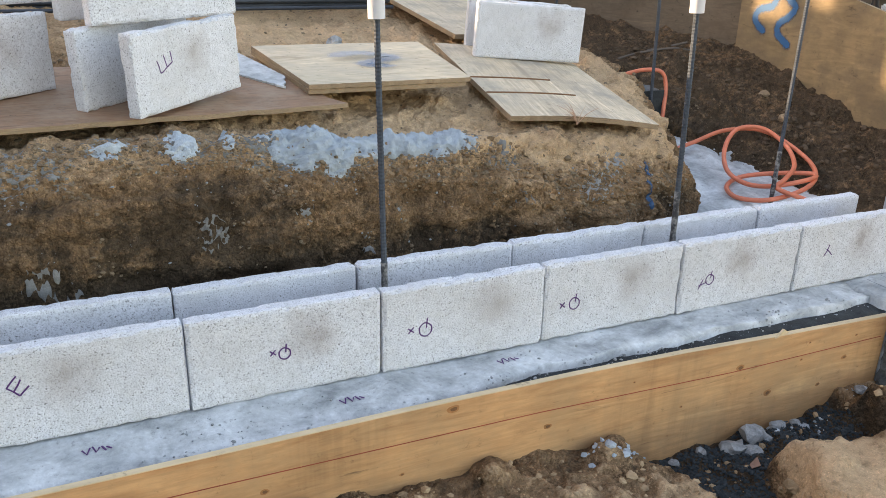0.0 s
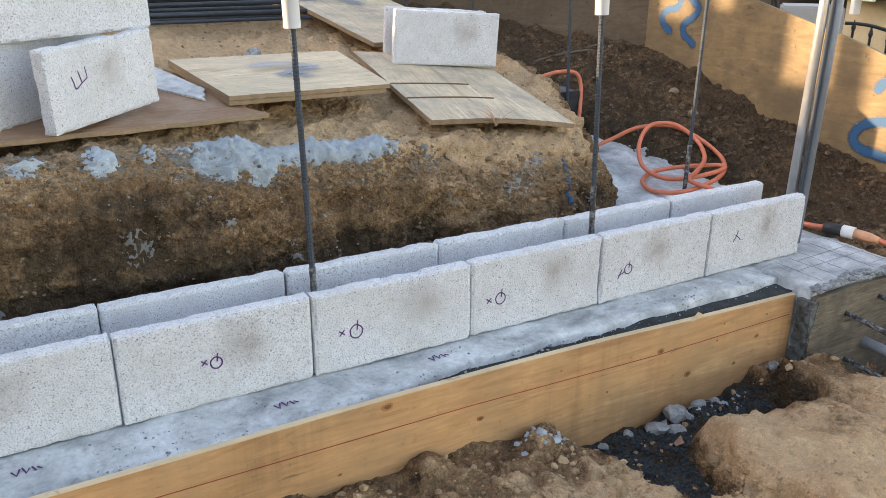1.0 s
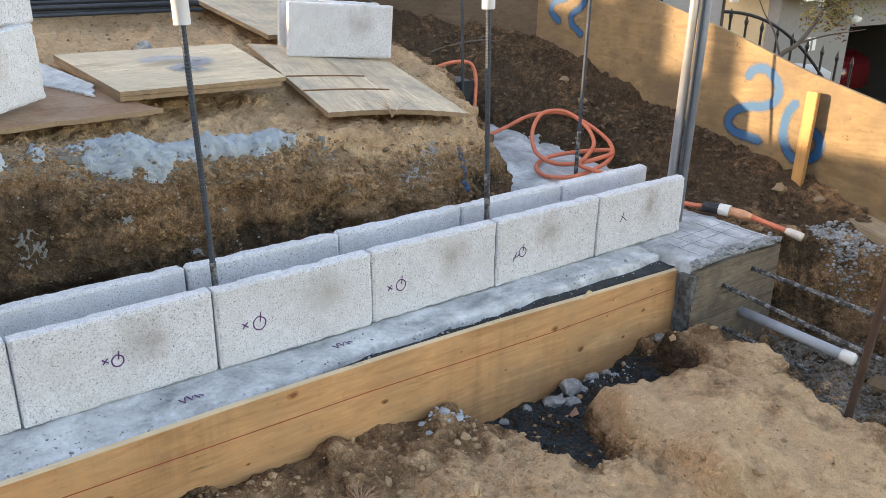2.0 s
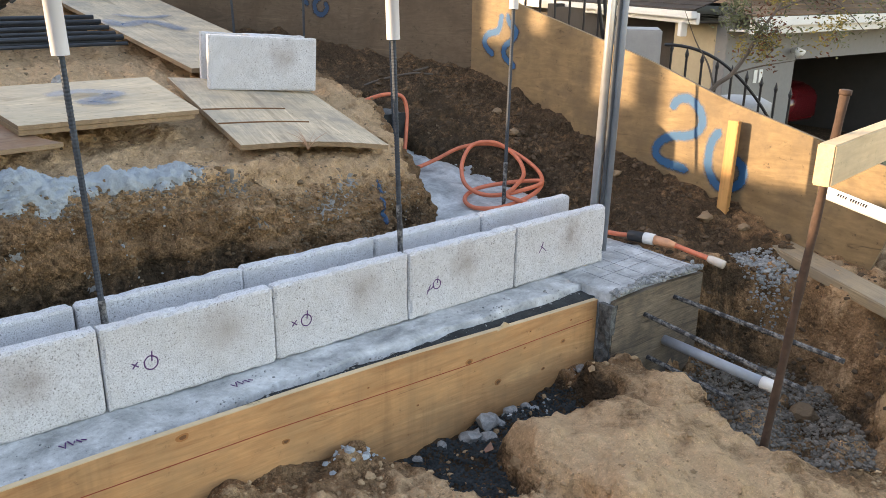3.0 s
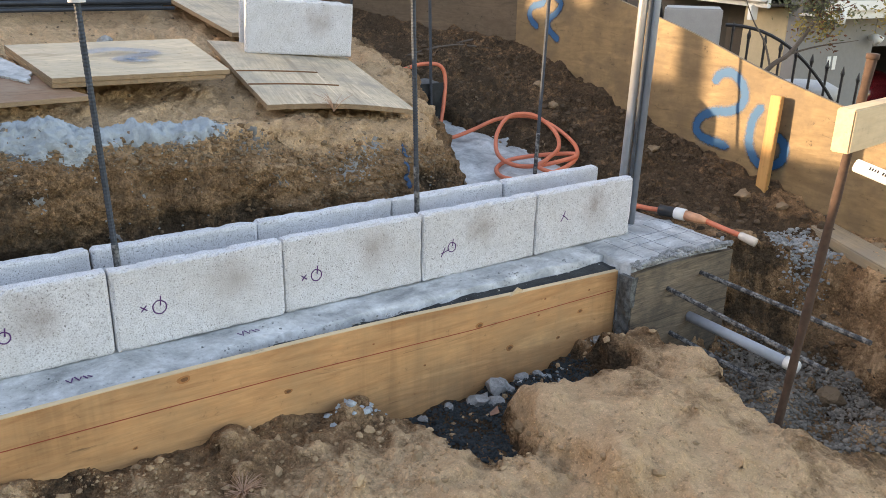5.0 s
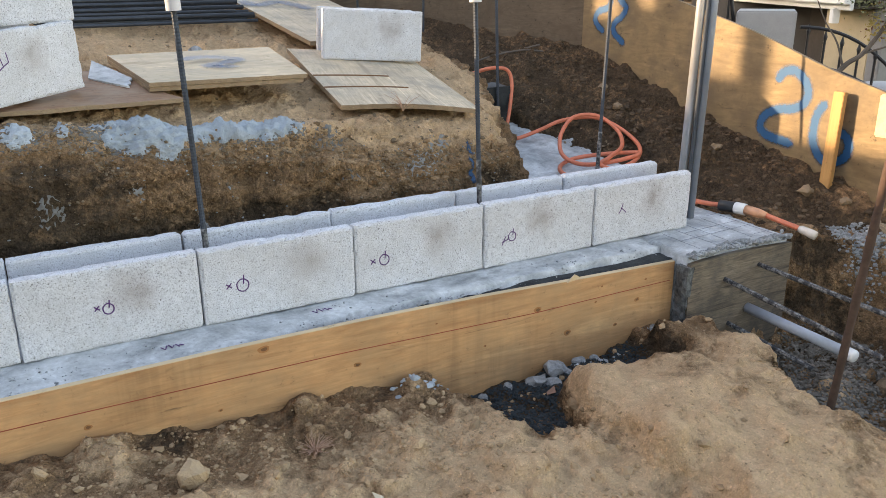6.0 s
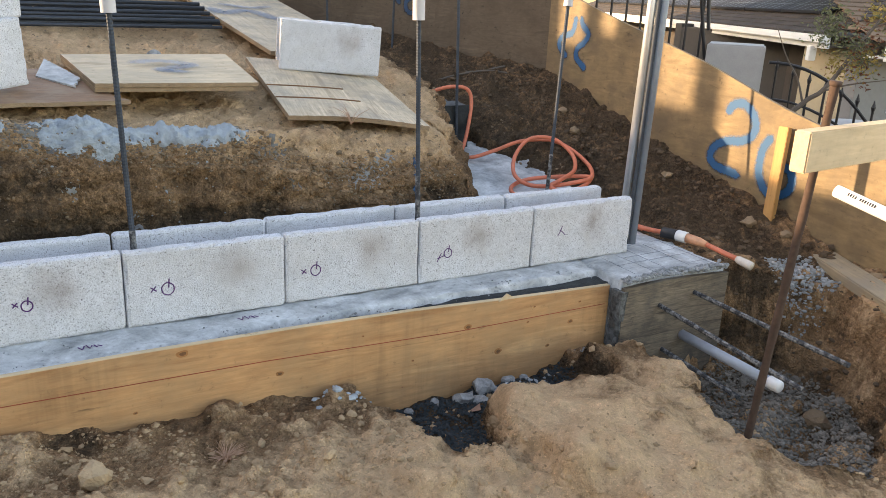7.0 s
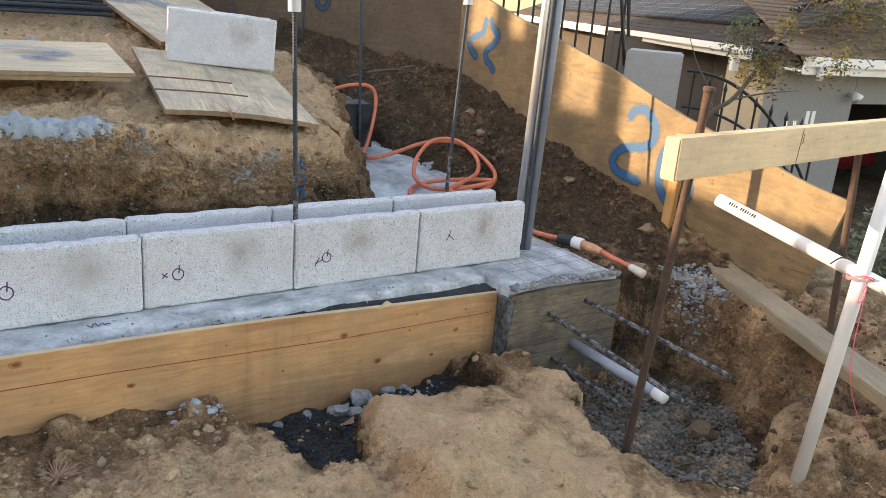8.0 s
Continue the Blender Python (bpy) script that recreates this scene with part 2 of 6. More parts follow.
PLY_BROWN = wood_mat("brown_plywood", (0.190, 0.088, 0.044), (0.42, 0.235, 0.135), "X", 18, 0.07, (0.34, 0.24, 0.165), 0.7, spots=0.2, fib=0.7)
LUMBER = wood_mat("lumber", (0.55, 0.40, 0.24), (0.70, 0.55, 0.36), "X", 10, 0.09, fib=0.93)
OLD_LUMBER = wood_mat("old_lumber", (0.24, 0.185, 0.12), (0.42, 0.34, 0.23), "X", 24, 0.05, (0.24, 0.21, 0.17), 0.7)
REBAR = plain_mat("rebar_steel", (0.046, 0.058, 0.074), 0.75, 0.15, 0.45, 120, 0.2)
SPLASH_STEEL, _nt, _b = material("splashed_steel", 0.8)
_f = ramp(_nt, noise_tex(_nt, coords(_nt), 55, 5, 0.65), ((0.46, (0.0,)), (0.60, (1.0,))))
_nt.links.new(mixc(_nt, _f, (0.035, 0.036, 0.04), (0.22, 0.22, 0.215)), _b.inputs["Base Color"])
RUST = plain_mat("rusty_steel", (0.075, 0.046, 0.034), 0.85, 0.2, 0.5, 70, 0.4)
PVC = plain_mat("white_pvc", (0.78, 0.78, 0.77), 0.35, 0, 0.04, 20, 0.02)
SLEEVE = plain_mat("white_sleeve", (0.80, 0.83, 0.90), 0.4, 0, 0.03, 20, 0.02)
PVC_GREY = plain_mat("grey_pvc", (0.36, 0.40, 0.46), 0.45, 0, 0.2, 30, 0.05)
STEEL = plain_mat("galvanised_steel", (0.62, 0.64, 0.66), 0.38, 0.75, 0.15, 25, 0.05)
STEEL_DARK = plain_mat("dull_steel", (0.27, 0.31, 0.36), 0.6, 0.4, 0.2, 25, 0.05)
ORANGE = plain_mat("orange_rubber", (0.68, 0.185, 0.10), 0.5, 0, 0.25, 30, 0.05)
BLACK = plain_mat("black_plastic", (0.022, 0.023, 0.026), 0.45, 0, 0.3, 30, 0.05)
DARK_PIPE = plain_mat("dark_steel_bar", (0.035, 0.042, 0.055), 0.5, 0.4, 0.4, 40, 0.1)
BOOT = plain_mat("orange_boot", (0.62, 0.30, 0.17), 0.3, 0, 0.3, 40, 0.05)
PEG_WOOD = wood_mat("peg_wood", (0.40, 0.21, 0.075), (0.58, 0.35, 0.14), "Z", 12, 0.08, fib=0.9)
CLEAR = plain_mat("clear_plastic", (0.62, 0.56, 0.50), 0.25, 0, 0.2, 40, 0.05)
INK = plain_mat("purple_ink", (0.085, 0.022, 0.13), 0.7, 0, 0.2, 60, 0.0)
CHALK = plain_mat("dark_chalk", (0.09, 0.10, 0.13), 0.9, 0, 0.3, 60, 0.0)
KNOT = plain_mat("wood_knot", (0.17, 0.075, 0.03), 0.7, 0, 0.5, 90, 0.1)
RED_LINE = plain_mat("red_chalk", (0.30, 0.06, 0.03), 0.9, 0, 0.3, 60, 0.0)
GREEN_PENCIL = plain_mat("green_pencil", (0.06, 0.13, 0.06), 0.8, 0, 0.2, 60, 0.0)
PINK = plain_mat("pink_twine", (0.80, 0.16, 0.24), 0.7, 0, 0.1, 60, 0.0)
BLUE_SPRAY = spray_mat("blue_spray", (0.002, 0.082, 0.205))
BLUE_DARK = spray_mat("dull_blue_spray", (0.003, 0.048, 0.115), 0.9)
BLUE_FADED = spray_mat("faded_blue_spray", (0.09, 0.18, 0.32), 0.45)


# ---- mesh helpers ----
def lattice(ix, iy, iz, seed):
    h = (ix.astype(np.int64) * 374761393 + iy.astype(np.int64) * 668265263 + iz.astype(np.int64) * 2147483647 + seed * 1274126177) & 0xFFFFFFFF
    h = ((h ^ (h >> 13)) * 1274126177) & 0xFFFFFFFF
    return ((h ^ (h >> 16)) & 0xFFFF) / 65535.0


def vnoise(p, scale, seed=0):
    """Value noise in -1..1 at the points p (n x 3)."""
    q = p * scale
    i = np.floor(q).astype(np.int64)
    f = q - i
    f = f * f * f * (f * (f * 6 - 15) + 10)
    out = 0
    for dx in (0, 1):
        for dy in (0, 1):
            for dz in (0, 1):
                w = (f[:, 0] if dx else 1 - f[:, 0]) * (f[:, 1] if dy else 1 - f[:, 1]) * (f[:, 2] if dz else 1 - f[:, 2])
                out = out + w * lattice(i[:, 0] + dx, i[:, 1] + dy, i[:, 2] + dz, seed)
    return out * 2 - 1


def fbm(p, scale, octaves=4, seed=0, gain=0.5):
    out, amp = 0, 1.0
    for k in range(octaves):
        out = out + amp * vnoise(p, scale * 2.03 ** k, seed + 17 * k)
        amp *= gain
    return out


def mesh_of(name, verts, faces, mat, smooth=True):
    me = bpy.data.meshes.new(name)
    me.from_pydata([tuple(v) for v in verts], [], [tuple(f) for f in faces])
    me.materials.append(mat)
    if smooth:
        me.polygons.foreach_set("use_smooth", [True] * len(me.polygons))
    me.update()
    return me


def finish(bm, name, mat, smooth=False):
    bmesh.ops.recalc_face_normals(bm, faces=bm.faces)
    me = bpy.data.meshes.new(name)
    bm.to_mesh(me)
    bm.free()
    me.materials.append(mat)
    if smooth:
        me.polygons.foreach_set("use_smooth", [True] * len(me.polygons))
    return me


def part(name, bm, mat, parent, label="", smooth=False):
    ob = new(name, finish(bm, name, mat, smooth) if isinstance(bm, bmesh.types.BMesh) else bm)
    ob.parent = parent
    if label:
        ob["label"] = label
    return ob


def thing(name, data=None, m=None, **tags):
    ob = new(name, data)
    if m is not None:
        ob.matrix_world = m
    return tagged(ob, **tags)


def box(bm, lo, hi, bevel=0.0, m=None):
    r = bmesh.ops.create_cube(bm, size=1.0)
    vs = r["verts"]
    c, s = [(a + b) / 2 for a, b in zip(lo, hi)], [b - a for a, b in zip(lo, hi)]
    for v in vs:
        v.co = Vector((v.co.x * s[0] + c[0], v.co.y * s[1] + c[1], v.co.z * s[2] + c[2]))
    if bevel:
        es = {e for v in vs for e in v.link_edges}
        out = bmesh.ops.bevel(bm, geom=list(es), offset=bevel, segments=2, affect="EDGES")
        vs = list({v for v in out["verts"]} | {v for v in vs if v.is_valid})
    if m is not None:
        bmesh.ops.transform(bm, matrix=m, verts=vs)
    return bm


def tube(points, radius, sides=10, closed_ends=True, radii=None, bm=None):
    """A round tube along a list of points."""
    bm = bm or bmesh.new()
    pts = [Vector(p) for p in points]
    up = Vector((0, 0, 1)) if abs((pts[-1] - pts[0]).normalized().z) < 0.9 else Vector((1, 0, 0))
    rings = []
    for i, p in enumerate(pts):
        t = (pts[min(i + 1, len(pts) - 1)] - pts[max(i - 1, 0)]).normalized()
        a = t.cross(up).normalized() if t.cross(up).length > 1e-4 else t.orthogonal().normalized()
        b = t.cross(a).normalized()
        up = b.cross(t) if b.cross(t).length > 1e-4 else up
        up = a.cross(t)
        r = radii[i] if radii else radius
        rings.append([bm.verts.new(p + (a * math.cos(k * math.tau / sides) + b * math.sin(k * math.tau / sides)) * r) for k in range(sides)])
    for r0, r1 in zip(rings, rings[1:]):
        for k in range(sides):
            bm.faces.new((r0[k], r0[(k + 1) % sides], r1[(k + 1) % sides], r1[k]))
    if closed_ends:
        bm.faces.new(rings[0][::-1])
        bm.faces.new(rings[-1])
    return bm


def spline(ctrl, steps=8):
    """Catmull-Rom through the control points."""
    c = [Vector(p) for p in ctrl]
    c = [c[0] * 2 - c[1]] + c + [c[-1] * 2 - c[-2]]
    out = []
    for i in range(1, len(c) - 2):
        for k in range(steps):
            t = k / steps
            out.append(0.5 * (2 * c[i] + (c[i + 1] - c[i - 1]) * t + (2 * c[i - 1] - 5 * c[i] + 4 * c[i + 1] - c[i + 2]) * t * t
                              + (3 * c[i] - c[i - 1] - 3 * c[i + 1] + c[i + 2]) * t ** 3))
    return out + [c[-2]]


def ribbon(name, ctrl, width, normal, mat, parent, lift=0.002):
    """A flat painted stroke that lies on a face; 'across' is 1 in its middle and 0 at its edges."""
    pts, nrm = spline(ctrl, 8), Vector(normal)
    verts, faces, across = [], [], []
    for i, p in enumerate(pts):
        t = (pts[min(i + 1, len(pts) - 1)] - pts[max(i - 1, 0)]).normalized()
        s = t.cross(nrm).normalized()
        end = min(1.0, min(i, len(pts) - 1 - i) / 3)
        for k in (-1, -0.5, 0, 0.5, 1):
            verts.append(p + s * (k * width / 2) + nrm * lift)
            across.append((1 - abs(k)) * (0.3 + 0.7 * end))
    for i in range(len(pts) - 1):
        for k in range(4):
            a = i * 5 + k
            faces.append((a, a + 1, a + 6, a + 5))
    me = mesh_of(name, verts, faces, mat)
    at = me.attributes.new("across", "FLOAT", "POINT")
    at.data.foreach_set("value", across)
    ob = new(name, me)
    ob.parent = parent
    ob.visible_shadow = False
    return ob


def rebar_mesh(length, r=0.0072, rust=0.0):
    """A ribbed bar from the origin up along z."""
    n = int(length / 0.0040)
    zs = [length * i / n for i in range(n + 1)]
    return tube([(0, 0, z) for z in zs], r, 8, radii=[r * (1.0 if i % 2 else 0.85) for i in range(n + 1)])


def aim(a, b):
    """The pose at a whose z axis points to b."""
    a, b = Vector(a), Vector(b)
    return Matrix.Translation(a) @ (b - a).to_track_quat("Z", "Y").to_matrix().to_4x4()


# ---- ground: one sheet with the bank, the trench, the pit and the far slope ----
def ss(a, b, v):
    t = np.clip((v - a) / (b - a), 0, 1)
    return t * t * (3 - 2 * t)


def flat3(x, y):
    return np.stack([x, y, np.zeros_like(x)], axis=1)


def bank_edge_y(x):
    return np.interp(x, [-4, -2.2, -1.7, -1.2, -0.8, -0.5, -0.3], [0.31, 0.32, 0.335, 0.385, 0.385, 0.40, 0.46])


def bank_edge_x(y):
    return np.interp(y, [0.3, 0.45, 0.6, 0.9, 1.25, 1.7, 2.3, 3.2, 4.5], [-0.33, -0.30, -0.27, -0.21, -0.10, -0.08, -0.10, -0.25, -0.5])


def trench_right(y):
    return np.interp(y, [0.0, 0.3, 0.8, 1.3, 1.8, 2.5], [0.27, 0.34, 0.26, 0.16, 0.10, 0.0])


def trench_floor(y):
    return np.interp(y, [0.0, 0.35, 0.54, 0.81, 1.25, 1.6, 2.5, 4], [-0.05, -0.01, 0.02, 0.05, 0.13, 0.30, 0.45, 0.7])


def fence_base(y):
    return np.interp(y, [-3, -1.2, -0.55, 0.09, 0.82, 1.53, 2.5, 4], [-0.30, -0.16, -0.05, 0.08, 0.27, 0.44, 0.60, 0.85])


def pit_sides(y):
    """Where the pit's gravel begins and ends along x."""
    return np.interp(-y, [0.22, 0.40, 0.55, 0.70, 0.83, 0.92, 0.97], [-0.17, -0.19, -0.18, -0.28, -0.29, -0.23, -0.10]), np.interp(-y, [0.2, 0.34, 0.45, 0.63, 0.78, 0.86, 0.97], [0.40, 0.43, 0.46, 0.43, 0.33, 0.25, 0.12])


def height(x, y):
    """Height of the ground and the tone of its surface, from dark to dry and pale."""
    p = flat3(x, y)
    wob, wob2 = fbm(p, 3.2, 3, 3), fbm(p, 9.0, 3, 5)
    # trodden ground in front
    front = -0.150 - 0.058 * (np.clip(x, -3, 0.1) + 1.6) + 0.014 * wob + 0.012 * fbm(p, 14, 3, 9) * ss(-0.62, -1.0, x)
    front -= 0.05 * ss(-0.6, -1.6, y) + 0.02 * ss(-0.5, -0.1, x) * ss(-0.55, -0.9, y)
    # smooth crusted hump beside the hollow
    hump = ss(-0.84, -0.76, x + 0.04 * wob2) * ss(0.02, -0.22, x + 0.05 * wob) * ss(-1.3, -0.8, y) * ss(0.02, -0.03, np.where(x < -0.42, y + 0.325 + 0.25 * (x + 0.77), y + 0.235) + 0.02 * wob2)
    front += (0.044 + 0.020 * (1 - np.abs(fbm(p, 5, 2, 61))) + 0.010 * (1 - np.abs(fbm(p * np.array([1.0, 1.8, 1.0]), 11, 2, 63))) + 0.016 * fbm(p, 8, 3, 69)) * hump
    # hollow filled with dark gravel
    hollow = ss(0.030, -0.020, np.abs(x + 0.858 + 0.14 * (-y - 0.2)) - np.interp(-y, [0.15, 0.22, 0.32, 0.46, 0.55, 0.6], [0.20, 0.195, 0.130, 0.098, 0.045, -0.06]) + 0.014 * wob2)
    front = front * (1 - hollow) + hollow * (-0.285 + 0.008 * wob2)
    shelf = ss(-0.86, -0.80, x) * ss(-0.37, -0.43, x + 0.03 * wob2) * ss(-0.012, 0.03, y + 0.325 + 0.25 * (x + 0.77) + 0.02 * wob2)
    front = front * (1 - shelf) + shelf * (-0.272 + 0.01 * wob2)
    shelf_of = shelf
    # right bank up to the plywood fence
    zf = fence_base(y)
    low = np.where(y > 0.2, trench_floor(y), np.interp(y, [-1.6, -1.05, -0.8, -0.5, -0.2, 0.2], [-0.30, -0.235, -0.20, -0.115, -0.06, -0.02]))
    k = np.clip((x - trench_right(np.maximum(y, 0))) / (0.75 - trench_right(np.maximum(y, 0))), 0, 1)
    slope = low + (zf - low) * k ** np.where(y < 0, 1.4, np.interp(y, [0.2, 1.0, 1.8], [0.8, 0.62, 0.45])) + 0.026 * wob + 0.013 * wob2 + 0.020 * np.maximum(0, fbm(p, 11, 3, 67))
    rt = ss(-0.10, 0.40, x + 0.05 * wob) * ss(-2.0, -1.2, y)
    rt = np.where(y > -0.2, np.where(x > 0.2, 1.0, 0.0), rt)
    g = np.where(y < 0.2, front * (1 - rt) + slope * rt, slope)
    # pit with rebar
    xl, xr = pit_sides(y)
    px, py = (x - (xr + xl) / 2) / ((xr - xl) / 2), (y + 0.59) / 0.38
    q = np.where(px < 0, 4.5, 2.6)
    rp = (np.abs(px) ** q + np.abs(py) ** q) ** (1 / q) + 0.06 * wob2 + 0.05 * wob
    pit = ss(1.0, 0.0, np.clip((rp - 0.93) / np.interp(px, [-0.4, 0.5, 1.0], [0.16, 0.28, 0.40]), 0, 1))
    g = g * (1 - pit) + pit * (-0.380 + 0.012 * wob2 + 0.020 * fbm(p, 13, 2, 65) + 0.025 * ss(0.2, -0.1, x))
    # under and behind the footing
    under = (x < 0.23) & (y > -0.165) & (y < 0.30)
    g = np.where(under, np.minimum(g, -0.14), g)
    # trench
    tr = (y >= 0.20) & (x < trench_right(y))
    g = np.where(tr, trench_floor(y) - 0.03, g)
    # bank
    ye, xe = bank_edge_y(x) + 0.012 * wob + 0.010 * wob2, bank_edge_x(y) + 0.03 * wob + 0.02 * wob2
    top = 0.398 + 0.14 * (y - 0.55) + 0.062 * ss(-1.15, -1.95, x) - 0.034 * ss(0.46, 0.60, y) - 0.035 * ss(-0.62, -0.30, x) * ss(1.2, 0.5, y) - 0.022 * ss(-0.92, -0.70, x) * ss(0.50, 0.60, y) + 0.006 * wob2
    d1, d2 = y - ye, xe - x
    d2 = np.where(d2 < 0.03, 0.03 + (d2 - 0.03) * np.interp(y, [0.3, 0.5, 0.9, 1.2], [0.62, 0.50, 0.62, 1.0]), d2)
    d = np.minimum(d1, d2)
    d = np.where((d1 < 0.2) & (d2 < 0.2), 0.2 - np.hypot(np.minimum(d1 - 0.2, 0), np.minimum(d2 - 0.2, 0)), d)
    worn = ss(-1.15, -0.85, x) * ss(0.9, 0.6, y)                # the edge is trodden round here
    face = ss(-0.055, 0.02, d) * (0.80 - 0.20 * worn) + (0.20 + 0.20 * worn) * np.where(worn > 0.5, ss(-0.01, 0.20, d), ss(0.0, 0.12, d))
    g = g * (1 - face) + face * top
    # beyond the fence the land falls away to the neighbour's drive
    far = ss(0.86, 4.5, x - 0.25 * np.maximum(0, y - 4))
    g = g * (1 - far) + far * -1.95
    back = ss(3.2, 6.0, y)
    g = g * (1 - back * (1 - far)) + back * (1 - far) * 0.85
    # soil tone: how dry, plus places set darker or lighter by hand
    dry = 0.78 + 0.0 * x
    dry = np.where(y > 0.15, 0.34, dry)
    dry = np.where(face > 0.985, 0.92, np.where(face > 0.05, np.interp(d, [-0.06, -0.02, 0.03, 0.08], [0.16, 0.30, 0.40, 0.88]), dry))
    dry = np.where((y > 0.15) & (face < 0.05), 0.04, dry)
    right = ss(0.0, 0.45, x)
    dry = np.where(y <= 0.15, 0.56 - 0.34 * right * ss(-0.5, -0.05, y) - 0.14 * right, dry)
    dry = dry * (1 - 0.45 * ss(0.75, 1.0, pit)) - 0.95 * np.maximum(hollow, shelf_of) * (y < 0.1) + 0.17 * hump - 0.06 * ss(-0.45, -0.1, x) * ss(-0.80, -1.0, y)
    dry += 0.04 * ss(-0.45, -1.2, x) * ss(0.15, -0.1, y)
    dry += 0.32 * ss(-0.30, -0.50, y) * ss(-2.3, -1.3, x) * ss(0.2, -0.1, x)
    dry += 0.22 * ss(0.30, 0.50, x) * ss(-0.2, -0.45, y) * (y < 0) + 0.16 * ss(0.0, 0.2, x) * ss(-0.75, -0.95, y)
    dry += 0.20 * ss(-0.28, -0.42, y) * ss(-1.55, -1.25, x) * ss(-0.45, -0.75, x)
    # darker band of ground along the form board
    dry -= 0.14 * ss(-0.34, -0.20, y) * ss(0.15, -0.10, y) * ss(-0.4, -0.9, x)
    return g, dry, hump


def axis(spans):
    out = []
    for a, b, step in spans:
        out += list(np.arange(a, b - step * 0.3, step))
    return np.array(out + [spans[-1][1]])


GX = axis([(-220, -40, 30), (-40, -8, 4), (-8, -3.4, 0.4), (-3.4, -2.6, 0.03), (-2.6, -0.5, 0.0062), (-0.5, 0.0, 0.0055), (0.0, 0.8, 0.0075), (0.8, 1.6, 0.03), (1.6, 8, 0.3), (8, 40, 4), (40, 220, 30)])
GY = axis([(-220, -40, 30), (-40, -8, 4), (-8, -2.4, 0.4), (-2.4, -1.3, 0.03), (-1.3, -0.18, 0.0065), (-0.18, 0.26, 0.03), (0.26, 0.31, 0.003), (0.31, 0.42, 0.0013), (0.42, 0.50, 0.003), (0.50, 0.75, 0.006), (0.75, 1.6, 0.010), (1.6, 3.6, 0.025), (3.6, 9, 0.3), (9, 40, 4), (40, 220, 30)])


def surface(x, y):
    """Points of the ground, roughened along its normal."""
    e = 0.004
    z, dry, hump = height(x, y)
    zx, zy = height(x + e, y)[0], height(x, y + e)[0]
    n = np.stack([-(zx - z) / e, -(zy - z) / e, np.ones_like(z)], axis=1)
    n /= np.linalg.norm(n, axis=1)[:, None]
    p = np.stack([x, y, z], axis=1)
    near = ss(3.0, 1.5, np.abs(x + 0.8)) * ss(4.2, 2.5, np.abs(y))
    steep = 1 - np.clip(n[:, 2], 0, 1)
    flat = ss(0.45, 0.1, steep)
    front = ss(0.1, 0.0, y)
    scrape = ss(-1.0, -1.35, x) * (y > 0.2)                     # spade marks down the cut face
    cut = steep * (y > 0.2) * (x < 0.15)                        # the cut face of the bank
    lumps = -0.010 + (0.010 + 0.016 * steep) * fbm(p, 8, 4, 21) * (1 - 0.35 * scrape * steep) + (0.008 * (1 - 0.5 * front) + 0.008 * steep * (1 - 0.6 * scrape)) * np.abs(fbm(p, 30, 3, 31)) + (0.0042 - 0.0016 * front) * fbm(p, 80, 3, 41)
    lumps += 0.012 * scrape * cut * fbm(p * np.array([1.0, 1.0, 0.28]), 13, 3, 43)
    lumps += (1 - 0.7 * scrape) * cut * (0.030 * fbm(p * np.array([0.8, 1.0, 1.3]), 5.5, 3, 45) + 0.026 * np.abs(fbm(p * np.array([0.8, 1.0, 1.5]), 13, 3, 47)))
    lumps += cut * (0.010 * fbm(p * np.array([0.22, 0.22, 1.5]), 20, 3, 49) + 0.014 * ss(0.28, 0.37, z) - 0.030 * ss(0.12, 0.0, z))
    lumps += (0.026 * np.maximum(0, fbm(p, 9, 2, 55) - 0.05) + 0.017 * np.maximum(0, fbm(p, 22, 2, 57) - 0.1)) * (1 - hump) * flat * front
    lumps += 0.022 * np.maximum(0, fbm(p, 15, 4, 55) - 0.15) * (1 - front) * (1 - steep)
    lumps *= near * (1 - 0.25 * hump)
    # mottles the hump; the cut face gets darker towards its foot
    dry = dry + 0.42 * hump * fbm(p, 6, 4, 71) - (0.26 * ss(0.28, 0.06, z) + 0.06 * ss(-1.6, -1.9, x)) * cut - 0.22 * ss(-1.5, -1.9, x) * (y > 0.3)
    dry = dry + 20.0 * np.clip(lumps, -0.010, 0.022) * near * (y < 0.1) + 9.0 * np.clip(lumps, -0.03, 0.03) * cut   # dried crust on lumps; crevices between are also coloured dark, as shade
    p = p + n * lumps[:, None]
    return p, dry, n


gx, gy = np.meshgrid(GX, GY)
gp, gtone, gn = surface(gx.ravel(), gy.ravel())
nx, ny = len(GX), len(GY)
idx = np.arange(nx * ny).reshape(ny, nx)
gf = np.stack([idx[:-1, :-1], idx[:-1, 1:], idx[1:, 1:], idx[1:, :-1]], axis=-1).reshape(-1, 4)
gme = bpy.data.meshes.new("ground")
gme.vertices.add(len(gp))
gme.vertices.foreach_set("co", gp.astype(np.float32).ravel())
gme.loops.add(gf.size)
gme.loops.foreach_set("vertex_index", gf.ravel().astype(np.int32))
gme.polygons.add(len(gf))
gme.polygons.foreach_set("loop_start", np.arange(0, gf.size, 4, dtype=np.int32))
gme.polygons.foreach_set("use_smooth", np.ones(len(gf), dtype=bool))
gme.materials.append(SOIL)
gme.update(calc_edges=True)
gat = gme.attributes.new("dryness_shade", "FLOAT", "POINT")
gat.data.foreach_set("value", np.clip(gtone, -0.4, 1.2).astype(np.float32))
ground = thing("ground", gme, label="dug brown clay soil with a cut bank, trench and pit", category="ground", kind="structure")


def ground_z(x, y):
    p, _, _ = surface(np.array([float(x)]), np.array([float(y)]))
    return float(p[0, 2])


